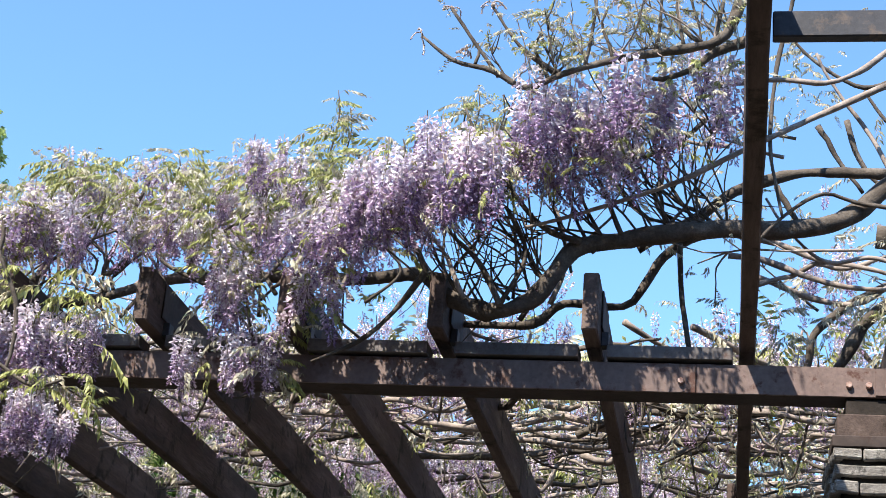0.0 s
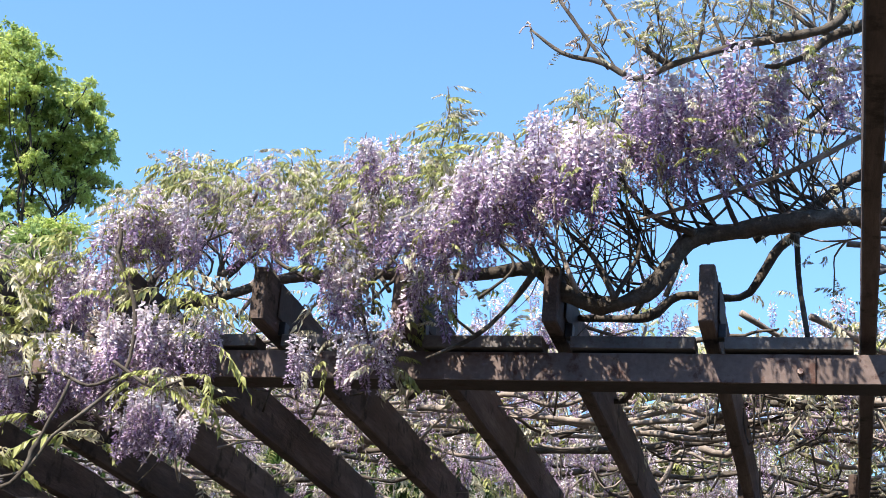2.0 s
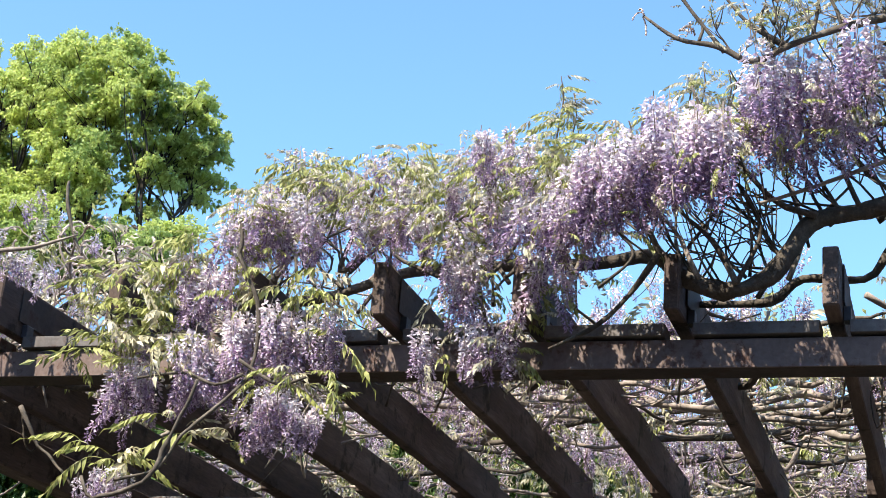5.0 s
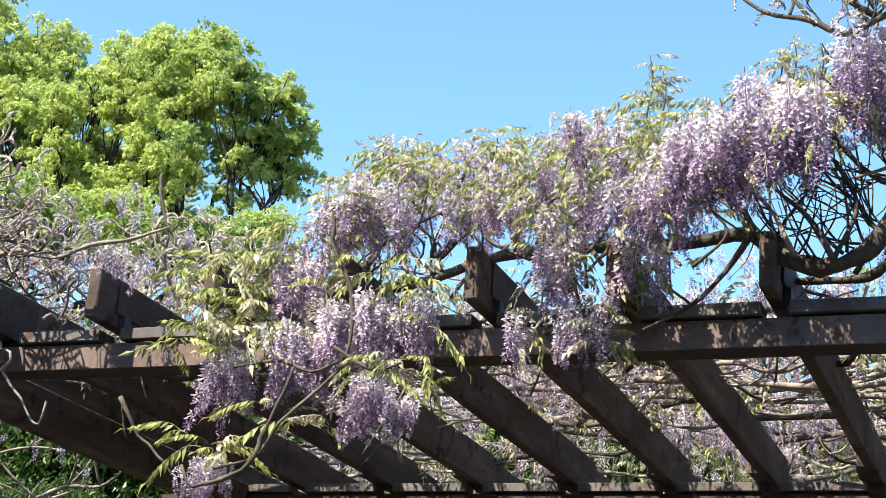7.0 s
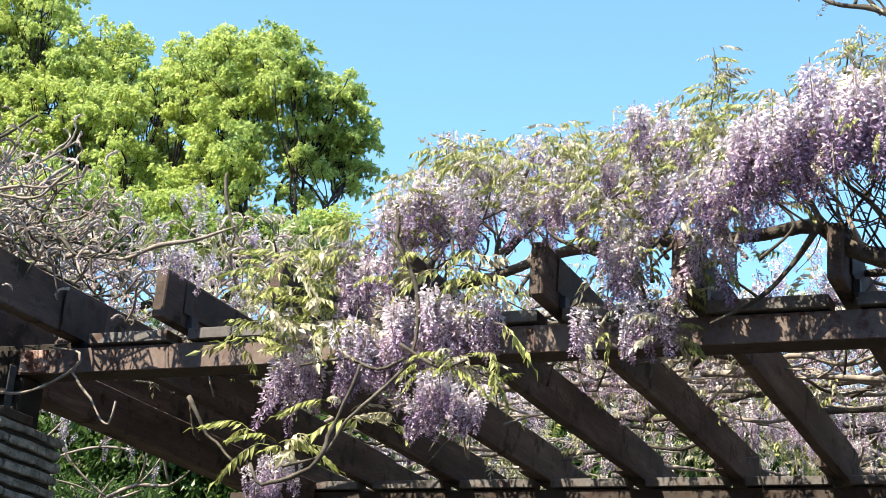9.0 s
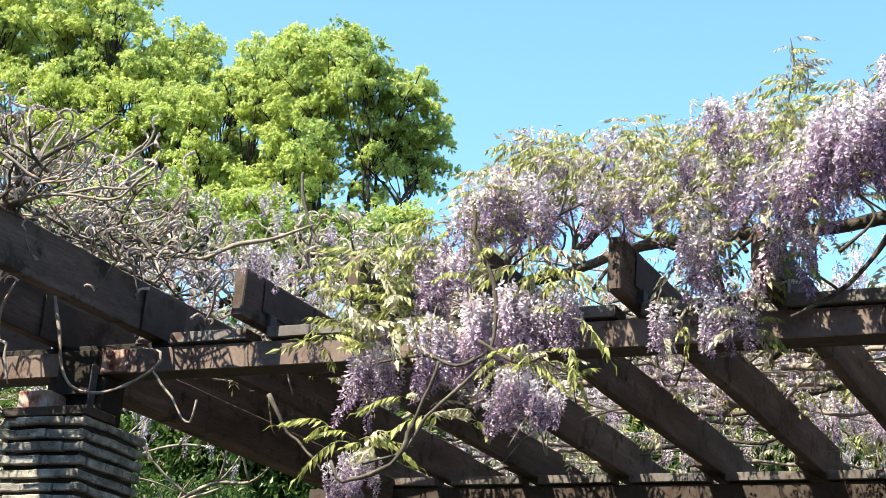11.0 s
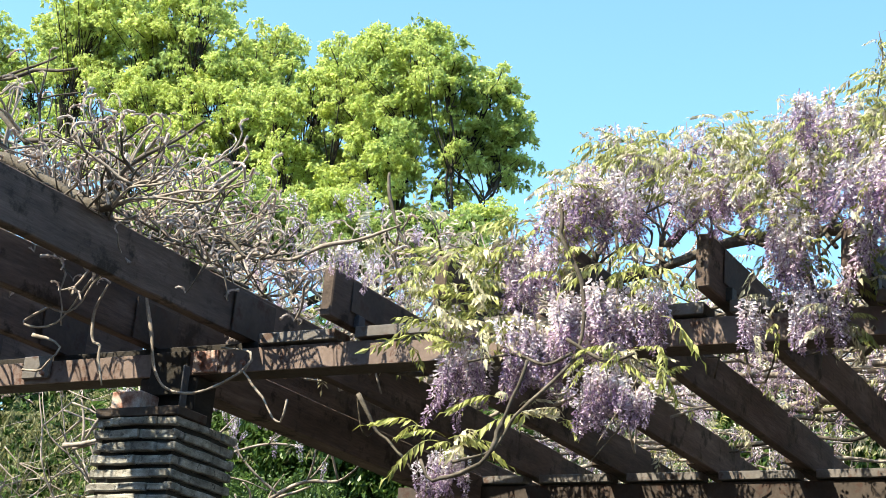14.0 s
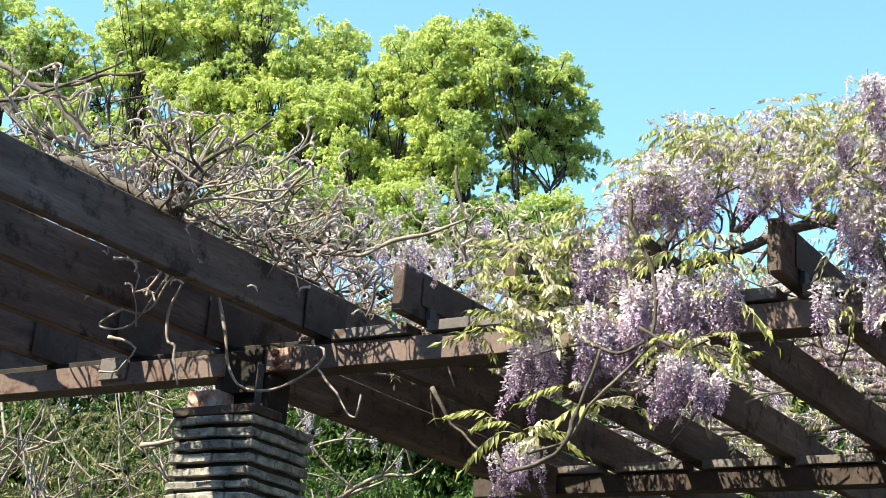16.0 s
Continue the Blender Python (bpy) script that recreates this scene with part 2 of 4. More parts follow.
def steel_beam(y, x0, x1, plate_x0, plate_x1):
    """A box channel: tall front web, a lower flange behind its foot, and flat bars along the top under the rafter ends."""
    # webs of the rear rows take the darker copy, roof shade in the colour
    web = part("steel_beam", block(x0, x1, y + 0.006, y + 0.016, BEAM_LOW, BEAM_TOP - 0.052, 0.001), PAINT if y < 6 else DULL_SHADE_PAINT, pergola, "brown painted steel channel beam")
    # the flange's darkness is shade put into its colour
    part("flange", block(x0, x1, y + 0.018, y + 0.13, BEAM_LOW, BEAM_LOW + 0.007, 0.001), DULL_SHADE_PAINT, web, "lower flange with underside shade in its colour")
    part("flange", block(x0, x1, y + 0.018, y + 0.13, BEAM_TOP - 0.062, BEAM_TOP - 0.052, 0.001), DULL_SHADE_PAINT, web)
    for k in range(-7, 10):                    # one bar between each two rafters
        a, b = FIRST - PITCH * k + 0.072, FIRST - PITCH * (k - 1) - 0.02
        a, b = max(a, plate_x0), min(b, plate_x1)
        if b - a < 0.1:
            continue
        part("top_plate", block(a, b, y - 0.012, y + 0.1, BEAM_TOP - 0.042, BEAM_TOP, 0.002), PLATE, web, "flat steel bar under the rafters")
    return web


def bolt(parent, x, y, z, r=0.011):
    bm = bmesh.new()
    bmesh.ops.create_cone(bm, cap_ends=True, segments=6, radius1=r, radius2=r * 0.9, depth=0.014)
    bm.transform(Matrix.Translation((x, y, z)) @ Matrix.Rotation(radians(90), 4, "X"))
    return part("bolt", bm, RUST, parent)


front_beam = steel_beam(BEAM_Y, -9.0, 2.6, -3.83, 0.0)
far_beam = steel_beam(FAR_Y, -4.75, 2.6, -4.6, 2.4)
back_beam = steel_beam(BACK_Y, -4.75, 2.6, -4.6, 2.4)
for x in (-0.163, 0.36, 0.42, 0.48, -4.02, -3.9):
    bolt(front_beam, x, BEAM_Y - 0.001, 3.105)
# splice plates beside the pillars
for x0, x1 in ((-0.118, -0.116), (0.44, 0.52)):
    part("splice_plate", block(x0, x1, BEAM_Y - 0.001, BEAM_Y + 0.0055, BEAM_LOW + 0.004, BEAM_TOP - 0.056, 0.001), PAINT, front_beam)


part("splice_plate", block(-4.145, -4.025, BEAM_Y - 0.004, BEAM_Y + 0.0055, BEAM_LOW + 0.004, BEAM_TOP - 0.054, 0.002), RUST, front_beam, "rust-streaked splice plate")
for dz in (0.03, 0.07):
    bolt(front_beam, -4.1, BEAM_Y - 0.012, BEAM_LOW + dz + 0.01, 0.013)
part("junction_bracket", block(-5.05, -4.9, BEAM_Y - 0.012, BEAM_Y + 0.0055, BEAM_LOW + 0.02, BEAM_TOP - 0.03, 0.004), PLATE, front_beam, "pale grey steel bracket on the beam")
bolt(front_beam, -4.93, BEAM_Y - 0.019, BEAM_LOW + 0.04)


def rafter(x, y0, y1, width=0.05, top=RAFTER_TOP):
    n = max(6, int((y1 - y0) / 0.25))
    return part("rafter", block(x, x + width, y0, y1, BEAM_TOP + 0.001, top, 0.005, 0.004, n), WOOD, pergola, "weathered dark timber rafter with a square end")


for i in range(0, 7):                          # short ends over the open bay
    x = FIRST - PITCH * i
    rafter(x, 4.93 + 0.02 * math.sin(i * 2.1), 8.15)
    part("cheek_plate", block(x + 0.052, x + 0.058, 5.06, 5.3, BEAM_TOP + 0.055, RAFTER_TOP - 0.012, 0.002), DULL_SHADE_PAINT, pergola, "dark steel cheek plate on a rafter")
    part("angle_cleat", block(x + 0.051, x + 0.075, BEAM_Y + 0.005, BEAM_Y + 0.05, BEAM_TOP + 0.002, BEAM_TOP + 0.05, 0.002), SLATE, pergola, "small bolted steel angle")
for i in range(0, 4):                          # rafters that run on over the neighbouring bay
    rafter(0.021 + PITCH * i, 0.9, 8.15)
for i in range(0, 9):
    x = -3.99 - PITCH * i
    rafter(x, 0.9, 8.15 if i < 2 else 5.7, 0.055, RAFTER_TOP + 0.008)
    part("cheek_plate", block(x + 0.062, x + 0.07, 5.02, 5.3, BEAM_TOP + 0.001, RAFTER_TOP - 0.015, 0.002), DULL_SHADE_PAINT, pergola, "dark steel cheek plate on a rafter")
for i in range(0, 13):                         # the bays behind
    rafter(1.5 - PITCH * i - 0.03, 7.6 + 0.03 * math.sin(i), 10.9)
near_right = part("steel_beam", block(0.074, 2.6, 3.1, 3.13, 3.235, 3.297, 0.003), SLATE, pergola, "brown painted steel beam over the next bay")
part("girder", block(-4.335, -4.22, 5.19, 7.77, 3.04, BEAM_TOP - 0.002, 0.005, 0.003, 8), WOOD, pergola, "dark timber girder between front and rear pillars")
# added strip: shade between beam and rafters, put in as dark colour
part("gap_strip", block(-9.0, -3.86, 5.18, 5.28, BEAM_TOP - 0.048, BEAM_TOP - 0.001, 0.004, 0.002, 12), SHADE_TONE, pergola, "added dark strip for the shaded gap above the beam")
near_left = part("steel_beam", block(-9.0, -3.95, 2.4, 2.49, 3.15, BEAM_TOP - 0.002, 0.002), PAINT, pergola)


def pillar(cx, cy, top, label, foot):
    """A square pillar of thin split stones over a dark core, with a steel post foot on it."""
    half = 0.198
    base = empty("stone_pillar", (cx, cy, 0), label, "pillar", "pillars of the pergola")
    part("core", block(-half + 0.02, half - 0.02, -half + 0.02, half - 0.02, 0, top - 0.005, 0.002), MORTAR, base)
    part("base_plate", block(-half - 0.006, half + 0.01, -half - 0.012, -0.02, top, top + 0.036, 0.003), DULL_SHADE_PAINT, base, "flat steel plate on the pillar")
    part("post_foot", block(-0.185, -0.035, -0.15, -0.035, top + 0.0365, top + 0.12, 0.004, 0.0012), foot, base, "steel post foot with flaking paint")
    # near-black bracket: the shade under the beam is put into its colour
    part("bracket", block(-0.15, 0.14, -0.03, 0.1, top + 0.001, BEAM_LOW - 0.003, 0.004), SHADE_TONE, base, "bracket beside the post foot with shade in its colour")
    part("gusset", block(0.188, 0.195, -0.19, -0.15, top + 0.037, BEAM_LOW - 0.003, 0.002), SLATE, base)
    if foot is RUST:
        # this "post" is an added dark plate standing in for shade on the web
        part("post", block(-0.08, 0.105, -0.062, -0.046, top + 0.121, BEAM_TOP - 0.054, 0.003), SHADE_TONE, base, "thin dark plate, shade put on the beam")
    g = np.random.default_rng(int(abs(cx) * 100))
    row_h, k, z = 0.051, 0, top - 0.002
    while z > 1.0:
        for side in range(4):
            cut = [-half, half]
            cut[1:1] = sorted((-half + 2 * half * u) for u in ((0.55 + 0.3 * g.random(),) if (k + side) % 2 else (0.12 + 0.12 * g.random(), 0.75 + 0.15 * g.random())))
            for a, b in zip(cut[:-1], cut[1:]):
                out = half + g.uniform(-0.006, 0.018) + 0.01 * (top - z)
                bm = block(a + 0.002, b - 0.002, -out, -half + 0.0205, z - row_h + 0.013 + g.uniform(0, 0.006), z - g.uniform(0.001, 0.006), 0.004, 0.01, 5)
                bm.transform(Matrix.Rotation(side * math.pi / 2, 4, "Z"))
                part("stone", bm, STONE, base)
        z -= row_h
        k += 1
    part("shaft", block(-half, half, -half, half, 0.001, z - 0.001, 0.006, 0.003), STONE, base, "lower shaft of stacked split stone")
    return base


pillar(-4.265, 5.135, 2.862, "pillar of stacked grey split stone under the beam", RUST)
# its foot takes the timber colour in place of rust: shade in the colour
pillar(0.5, 5.135, 2.86, "shaded pillar of stacked split stone under the beam", WOOD)


# ---- wisteria pieces ----
def leaflet(length, width, bend):
    v = np.array([(0, 0, 0), (0.42, width / 2, 0.05), (0.42, -width / 2, 0.05), (1, 0, -bend), (0.5, 0, -0.02)]) * (length, length, length)
    return v, np.array([(0, 4, 1), (1, 4, 3), (0, 2, 4), (2, 3, 4)])


def leaf_spray(seed, length=0.17, pairs=6, droop=0.5, mat=0):
    """A pinnate leaf: an arching rib with pairs of narrow leaflets. It grows along +x."""
    g = np.random.default_rng(seed)
    rib = [(length * u, 0.02 * length * g.normal(), length * (0.25 * u - droop * u * u)) for u in np.linspace(0, 1, 5)]
    P = smooth_path(rib, length / 14)
    out = [tube(rib, 0.0016, 0.0007, 3, length / 8, 0, seed=seed, mat=mat)]
    for i in range(pairs + 1):
        u = 0.22 + 0.78 * i / pairs
        p = P[min(len(P) - 1, int(u * (len(P) - 1)))]
        for s in ((-1, 1) if i < pairs else (0,)):
            l = length * (0.36 - 0.12 * abs(u - 0.55)) * g.uniform(0.75, 1.15)
            v, t = leaflet(l, 0.32, g.uniform(0.05, 0.35))
            d = Vector((0.45 + (s == 0), s * 0.75, -0.55 - 0.9 * droop + 0.3 * g.normal()))
            out.append((v @ np.array(turn_to(d, g.normal() * 0.5)).T + p, t, mat))
    return join(out)


def floret(size, g):
    """A folded banner over a long keel that droops from its stalk."""
    s = size * g.uniform(0.8, 1.2)
    v = np.array([(0, 0, 0), (0.5, 0.4, 0.42), (0.5, -0.4, 0.42), (0.2, 0, 0.7), (1.25, 0.2, -0.05), (1.25, -0.2, -0.05), (0.5, 0, -0.36)]) * s
    return v, np.array([(0, 1, 3), (0, 3, 2), (0, 4, 6), (0, 6, 5), (0, 5, 4)])


def flower_cluster(seed, length=0.2, n=62, open_part=0.6, mats=(0, 1, 2), stalk=3):
    """A slender hanging spike of florets, open and pale above, tight and violet at the tip. It hangs from its origin along -z."""
    g = np.random.default_rng(seed)
    sway = g.normal(size=2) * 0.12
    out = [tube([(sway[0] * length * u * u, sway[1] * length * u * u, -length * u) for u in np.linspace(-0.12, 1, 5)], 0.002, 0.0008, 3, length / 6, 0, seed=seed, mat=stalk)]
    for i in range(n):
        u = (i + g.random()) / n
        a = i * 2.4 + g.normal() * 0.4
        r = length * (0.015 + 0.1 * (1 - u) ** 0.7 * min(1, 5 * u + 0.5)) * g.uniform(0.7, 1.2)
        size = 0.021 * (1 - 0.42 * u) * (length / 0.2) ** 0.4
        v, t = floret(size, g)
        p = np.array((sway[0] * length * u * u + r * math.cos(a), sway[1] * length * u * u + r * math.sin(a), -length * u))
        d = (math.cos(a) + 0.3 * g.normal(), math.sin(a) + 0.3 * g.normal(), 0.25 * g.normal() - 0.55 - 0.5 * u)
        k = u + g.normal() * 0.16
        m = mats[0] if k < open_part * 0.5 else mats[1] if k < open_part * 1.1 else mats[2]
        out.append((v @ np.array(turn_to(d, g.normal() * 0.6)).T + p, t, m))
    return join(out)


def bud_spike(seed, length=0.08, mat=0):
    """A silky unopened flower spike that curls over like a hook. It grows along +z."""
    g = np.random.default_rng(seed)
    s = 0.55 + 0.6 * g.random()
    rib = [(length * s * u * u, 0, length * (u - 0.9 * s * u ** 3)) for u in np.linspace(0, 1, 6)]
    out = [tube(rib, 0.0035, 0.0055, 6, length / 8, 0.2, seed=seed, mat=mat)]
    P = smooth_path(rib, length / 10)
    for i in range(30):                        # close-lying scales
        j = int(g.integers(len(P) // 5, len(P) - 1))
        d = P[j + 1] - P[j]
        v, t = leaflet(0.012 * g.uniform(0.7, 1.3), 0.45, 0.1)
        out.append((v @ np.array(turn_to(d / np.linalg.norm(d) + g.normal(size=3) * 0.35, g.uniform(0, 6))).T + P[j] + g.normal(size=3) * 0.003, t, mat))
    return join(out)


FLOWER_MATS = [PETAL_PALE, PETAL_MID, PETAL_DEEP, TWIG]
flower_meshes, SPIKES = [], (0.12, 0.14, 0.16, 0.18, 0.2, 0.22, 0.17, 0.19, 0.15, 0.25, 0.28, 0.31)
for k, L in enumerate(SPIKES):
    arr = flower_cluster(100 + k, L, int(300 * L), (0.48, 0.6, 0.75, 0.6, 0.95, 0.52, 0.7, 1.05, 0.56, 0.6, 0.78, 0.7)[k])
    flower_meshes.append((arr, mesh_from("flower_spike", *arr, FLOWER_MATS)))


def pick_spike(long):
    """A spike of about that length, and the scale that brings it there."""
    near = sorted(range(len(SPIKES)), key=lambda k: abs(SPIKES[k] - long))[:4]
    k = near[int(rng.integers(4))]
    return k, min(1.25, max(0.75, long / SPIKES[k]))


spray_meshes = []
for k in range(8):
    arr = leaf_spray(200 + k, (0.15, 0.18, 0.13, 0.2, 0.16, 0.11, 0.14, 0.17)[k], 6 + k % 3, (0.5, 0.8, 1.0, 0.7, 1.1, 0.6, 0.9, 1.2)[k])
    spray_meshes.append((arr, mesh_from("leaf_spray", *arr, [LEAF]), mesh_from("leaf_spray", *arr, [LEAF_PALE])))


bud_meshes = [mesh_from("bud_spike", *bud_spike(500 + k), [BUD]) for k in range(6)]


def hang_flower(place, parent, long):
    k, scale = pick_spike(long)
    ob = child(new("flower_spike", flower_meshes[k][1]), parent)
    ob.matrix_basis = Matrix.Translation(place) @ Euler((rng.normal() * 0.12, rng.normal() * 0.12, rng.uniform(0, 6.28))).to_matrix().to_4x4() @ Matrix.Scale(scale, 4)
    return ob


def set_leaf(place, way, parent, scale=1.0, pale=False):
    ob = child(new("leaf_spray", spray_meshes[int(rng.integers(8))][2 if pale else 1]), parent)
    ob.matrix_basis = Matrix.Translation(place) @ turn_to(way, rng.normal() * 0.3).to_4x4() @ Matrix.Scale(scale, 4)
    return ob


# ---- the flowering wisteria over the open bay ----
vine = empty("wisteria_vine", (0.95, 5.35, 0), "flowering wisteria with hanging lilac clusters trained over the pergola", "wisteria")
vine_at = Vector(vine.location)


def limb(name, xz, y, r0, r1, parent=vine, mat=BARK, wave=0.012, **kw):
    """A limb given by its way across the bay (x, z), its depth y swinging a little."""
    ys = np.broadcast_to(y, len(xz)) + wave * np.sin(np.arange(len(xz)) * 1.3)
    base = np.array(parent.location)
    return stem(name, [np.array((x, yy, z)) - base for (x, z), yy in zip(xz, ys)], r0, r1, mat, parent, **kw)


limb("trunk", [(0.95, 0.0), (0.92, 1.0), (1.0, 2.0), (0.9, 2.9), (0.75, 3.4), (0.62, 3.7), (0.48, 3.74)], 5.4, 0.07, 0.036, sides=10, knobs=0.1, label="twisted grey wisteria trunk")
limb("limb", [(0.6, 3.86), (0.48, 3.74), (0.36, 3.64), (0.21, 3.59), (0.0, 3.59), (-0.18, 3.58), (-0.36, 3.55), (-0.49, 3.52), (-0.54, 3.46), (-0.63, 3.35), (-0.74, 3.3), (-0.83, 3.3), (-0.91, 3.33), (-0.99, 3.41)], 5.0, 0.034, 0.026, sides=11, knobs=0.15, seed=1, wander=0.006)
limb("limb", [(0.5, 3.88), (0.34, 3.89), (0.19, 3.88), (0.0, 3.81), (-0.11, 3.72), (-0.32, 3.6)], 5.2, 0.02, 0.016, seed=2, sides=8)
limb("limb", [(0.0, 3.6), (-0.12, 3.64), (-0.21, 3.63), (-0.26, 3.58), (-0.3, 3.5), (-0.37, 3.43), (-0.57, 3.44), (-0.68, 3.36), (-0.91, 3.35)], [5.02, 5.16, 5.28, 5.3, 5.3, 5.3, 5.3, 5.3, 5.3], 0.02, 0.012, seed=3, sides=8)
limb("limb", [(0.05, 4.4), (0.03, 4.29), (-0.01, 4.13), (-0.06, 4.06), (-0.18, 4.03), (-0.36, 4.0), (-0.53, 3.95), (-0.65, 3.9), (-0.76, 3.96), (-0.89, 4.0), (-1.0, 4.09)], 4.6, 0.02, 0.005, seed=4, sides=8, wave=0)
limb("limb", [(-0.74, 3.94), (-0.83, 4.07), (-0.91, 4.19)], 4.6, 0.009, 0.005, seed=5, wave=0)
limb("limb", [(-0.56, 3.95), (-0.68, 4.05), (-0.78, 4.2)], 4.6, 0.009, 0.004, seed=6, wave=0)
for k, (x, z, dx, h) in enumerate([(-0.47, 3.97, 0.03, 0.3), (-0.38, 3.99, -0.04, 0.2), (-0.25, 4.02, 0.02, 0.32), (-0.16, 4.03, -0.03, 0.22), (-0.58, 3.92, -0.05, 0.18), (-0.82, 3.98, 0.01, 0.08), (-0.07, 4.05, 0.03, 0.25)]):
    limb("shoot", [(x, z), (x + dx * 0.5, z + h * 0.35), (x + dx, z + h * 0.7), (x + dx * 0.6, z + h)], 4.6, 0.007, 0.003, seed=40 + k, wave=0, wander=0.006)
limb("limb", [(0.48, 4.06), (0.35, 4.0), (0.18, 3.91), (0.02, 3.82), (-0.18, 3.71), (-0.38, 3.64), (-0.54, 3.59), (-0.67, 3.55)], 4.9, 0.012, 0.006, seed=7, mat=TWIG)
limb("limb", [(0.6, 4.3), (0.53, 4.19), (0.45, 4.11), (0.38, 4.05), (0.28, 4.01), (0.12, 4.03), (-0.1, 4.01)], 4.8, 0.013, 0.008, seed=8, mat=TWIG)
limb("vine_strand", [(0.2, 4.5), (0.18, 4.38), (0.13, 4.13), (0.11, 3.86), (0.13, 3.7), (0.15, 3.6)], 4.92, 0.008, 0.006, seed=9)
limb("vine_strand", [(-0.18, 3.62), (-0.17, 3.44), (-0.14, 3.24)], 5.2, 0.011, 0.009, seed=10)
limb("limb", [(-2.6, 3.46), (-2.34, 3.5), (-2.17, 3.55), (-2.0, 3.58), (-1.68, 3.59), (-1.34, 3.59), (-1.09, 3.61), (-0.99, 3.45)], 5.5, 0.018, 0.026, seed=11, sides=9)
limb("limb", [(-2.38, 3.5), (-2.32, 3.3), (-2.27, 3.1), (-2.3, 2.95), (-2.4, 2.8), (-2.55, 2.64), (-2.72, 2.6)], 4.72, 0.008, 0.005, seed=14, wander=0.012)
limb("limb", [(-2.3, 2.95), (-2.4, 2.92), (-2.52, 2.96), (-2.68, 2.94)], 4.72, 0.007, 0.004, seed=15)
limb("limb", [(-2.32, 3.0), (-2.18, 2.92), (-2.08, 2.94)], 4.72, 0.007, 0.004, seed=16)
limb("limb", [(0.05, 4.12), (-0.06, 4.08), (-0.13, 4.02), (-0.23, 3.98), (-0.28, 3.99)], 4.7, 0.017, 0.008, seed=17, wave=0)
limb("limb", [(-0.06, 4.08), (-0.14, 4.13), (-0.2, 4.2)], 4.7, 0.011, 0.006, seed=18, wave=0)
for k, xz in enumerate([
        [(0.06, 3.51), (0.19, 3.55), (0.26, 3.6), (0.37, 3.57), (0.5, 3.62)], [(0.02, 3.69), (0.13, 3.67), (0.28, 3.61), (0.41, 3.58), (0.5, 3.55), (0.65, 3.5)], [(-0.02, 3.62), (0.1, 3.61), (0.25, 3.55), (0.37, 3.51), (0.5, 3.5), (0.65, 3.52)],
        [(0.06, 3.55), (0.13, 3.53), (0.24, 3.47), (0.37, 3.44), (0.45, 3.47), (0.5, 3.51), (0.64, 3.58)], [(0.28, 4.11), (0.36, 3.98), (0.43, 3.86)], [(0.38, 4.13), (0.43, 3.96), (0.5, 3.88)], [(0.14, 3.88), (0.22, 3.73)]]):
    limb("shoot", xz, 5.3, 0.011, 0.007, seed=60 + k, mat=TWIG if k < 4 else BARK, wander=0.006)
limb("limb", [(0.22, 3.2), (0.26, 3.35), (0.28, 3.45), (0.39, 3.55), (0.53, 3.63)], 5.6, 0.012, 0.016, seed=12)
limb("limb", [(0.28, 3.16), (0.31, 3.22), (0.36, 3.28), (0.43, 3.41), (0.51, 3.48), (0.7, 3.6)], 5.4, 0.02, 0.024, seed=13)
for k, xz in enumerate([
        [(0.6, 3.6), (0.42, 3.66), (0.28, 3.7), (0.16, 3.62), (0.05, 3.5)], [(0.62, 3.45), (0.45, 3.52), (0.3, 3.5), (0.18, 3.6), (0.1, 3.72)],
        [(0.6, 4.25), (0.42, 4.2), (0.25, 4.3), (0.15, 4.42)], [(0.5, 3.75), (0.4, 3.95), (0.3, 4.1), (0.26, 4.2)], [(0.62, 3.9), (0.5, 4.0), (0.42, 4.12)],
        [(-0.6, 3.38), (-0.55, 3.55), (-0.58, 3.66), (-0.63, 3.78)], [(-0.36, 3.55), (-0.42, 3.7), (-0.46, 3.78), (-0.52, 3.88)], [(-0.18, 3.58), (-0.25, 3.72), (-0.22, 3.9)], [(-0.7, 3.32), (-0.6, 3.5), (-0.48, 3.62), (-0.4, 3.7)], [(-0.86, 3.32), (-0.95, 3.5), (-1.1, 3.62)],
        [(-0.1, 4.01), (-0.18, 3.94), (-0.28, 3.88), (-0.4, 3.86)], [(-0.02, 3.96), (-0.15, 3.98), (-0.26, 4.03)]]):
    limb("shoot", xz, 4.95 + 0.1 * (k % 3), 0.009, 0.005, seed=30 + k, mat=TWIG if k % 2 else BARK, wander=0.006)
for k, xz in enumerate([
        [(-0.99, 3.41), (-1.04, 3.51), (-1.13, 3.57), (-1.23, 3.61), (-1.4, 3.75)], [(-0.99, 3.41), (-1.09, 3.27), (-1.19, 3.17), (-1.34, 3.09)],
        [(-0.74, 3.3), (-0.67, 3.46), (-0.69, 3.56), (-0.74, 3.64)], [(-0.74, 3.3), (-0.82, 3.45), (-0.92, 3.55), (-0.97, 3.63), (-1.02, 3.8)],
        [(-0.49, 3.52), (-0.62, 3.58), (-0.74, 3.72), (-0.83, 3.84), (-0.9, 4.0)], [(-2.01, 3.44), (-2.1, 3.39), (-2.04, 3.58), (-1.97, 3.75)]]):
    limb("shoot", xz, 4.95, 0.011, 0.005, seed=20 + k)

# upper and lower edge of the blossom along the bay
EDGE_X = [-3.3, -3.05, -2.85, -2.68, -2.45, -2.24, -1.86, -1.67, -1.5, -1.35, -1.19, -1.05, -0.9, -0.73, -0.6, -0.41, -0.2, 0.0, 0.3]
EDGE_TOP = [3.45, 3.55, 3.56, 3.78, 3.95, 3.96, 3.98, 3.97, 4.04, 4.02, 3.98, 4.04, 4.1, 4.18, 4.24, 4.3, 4.32, 4.32, 4.2]
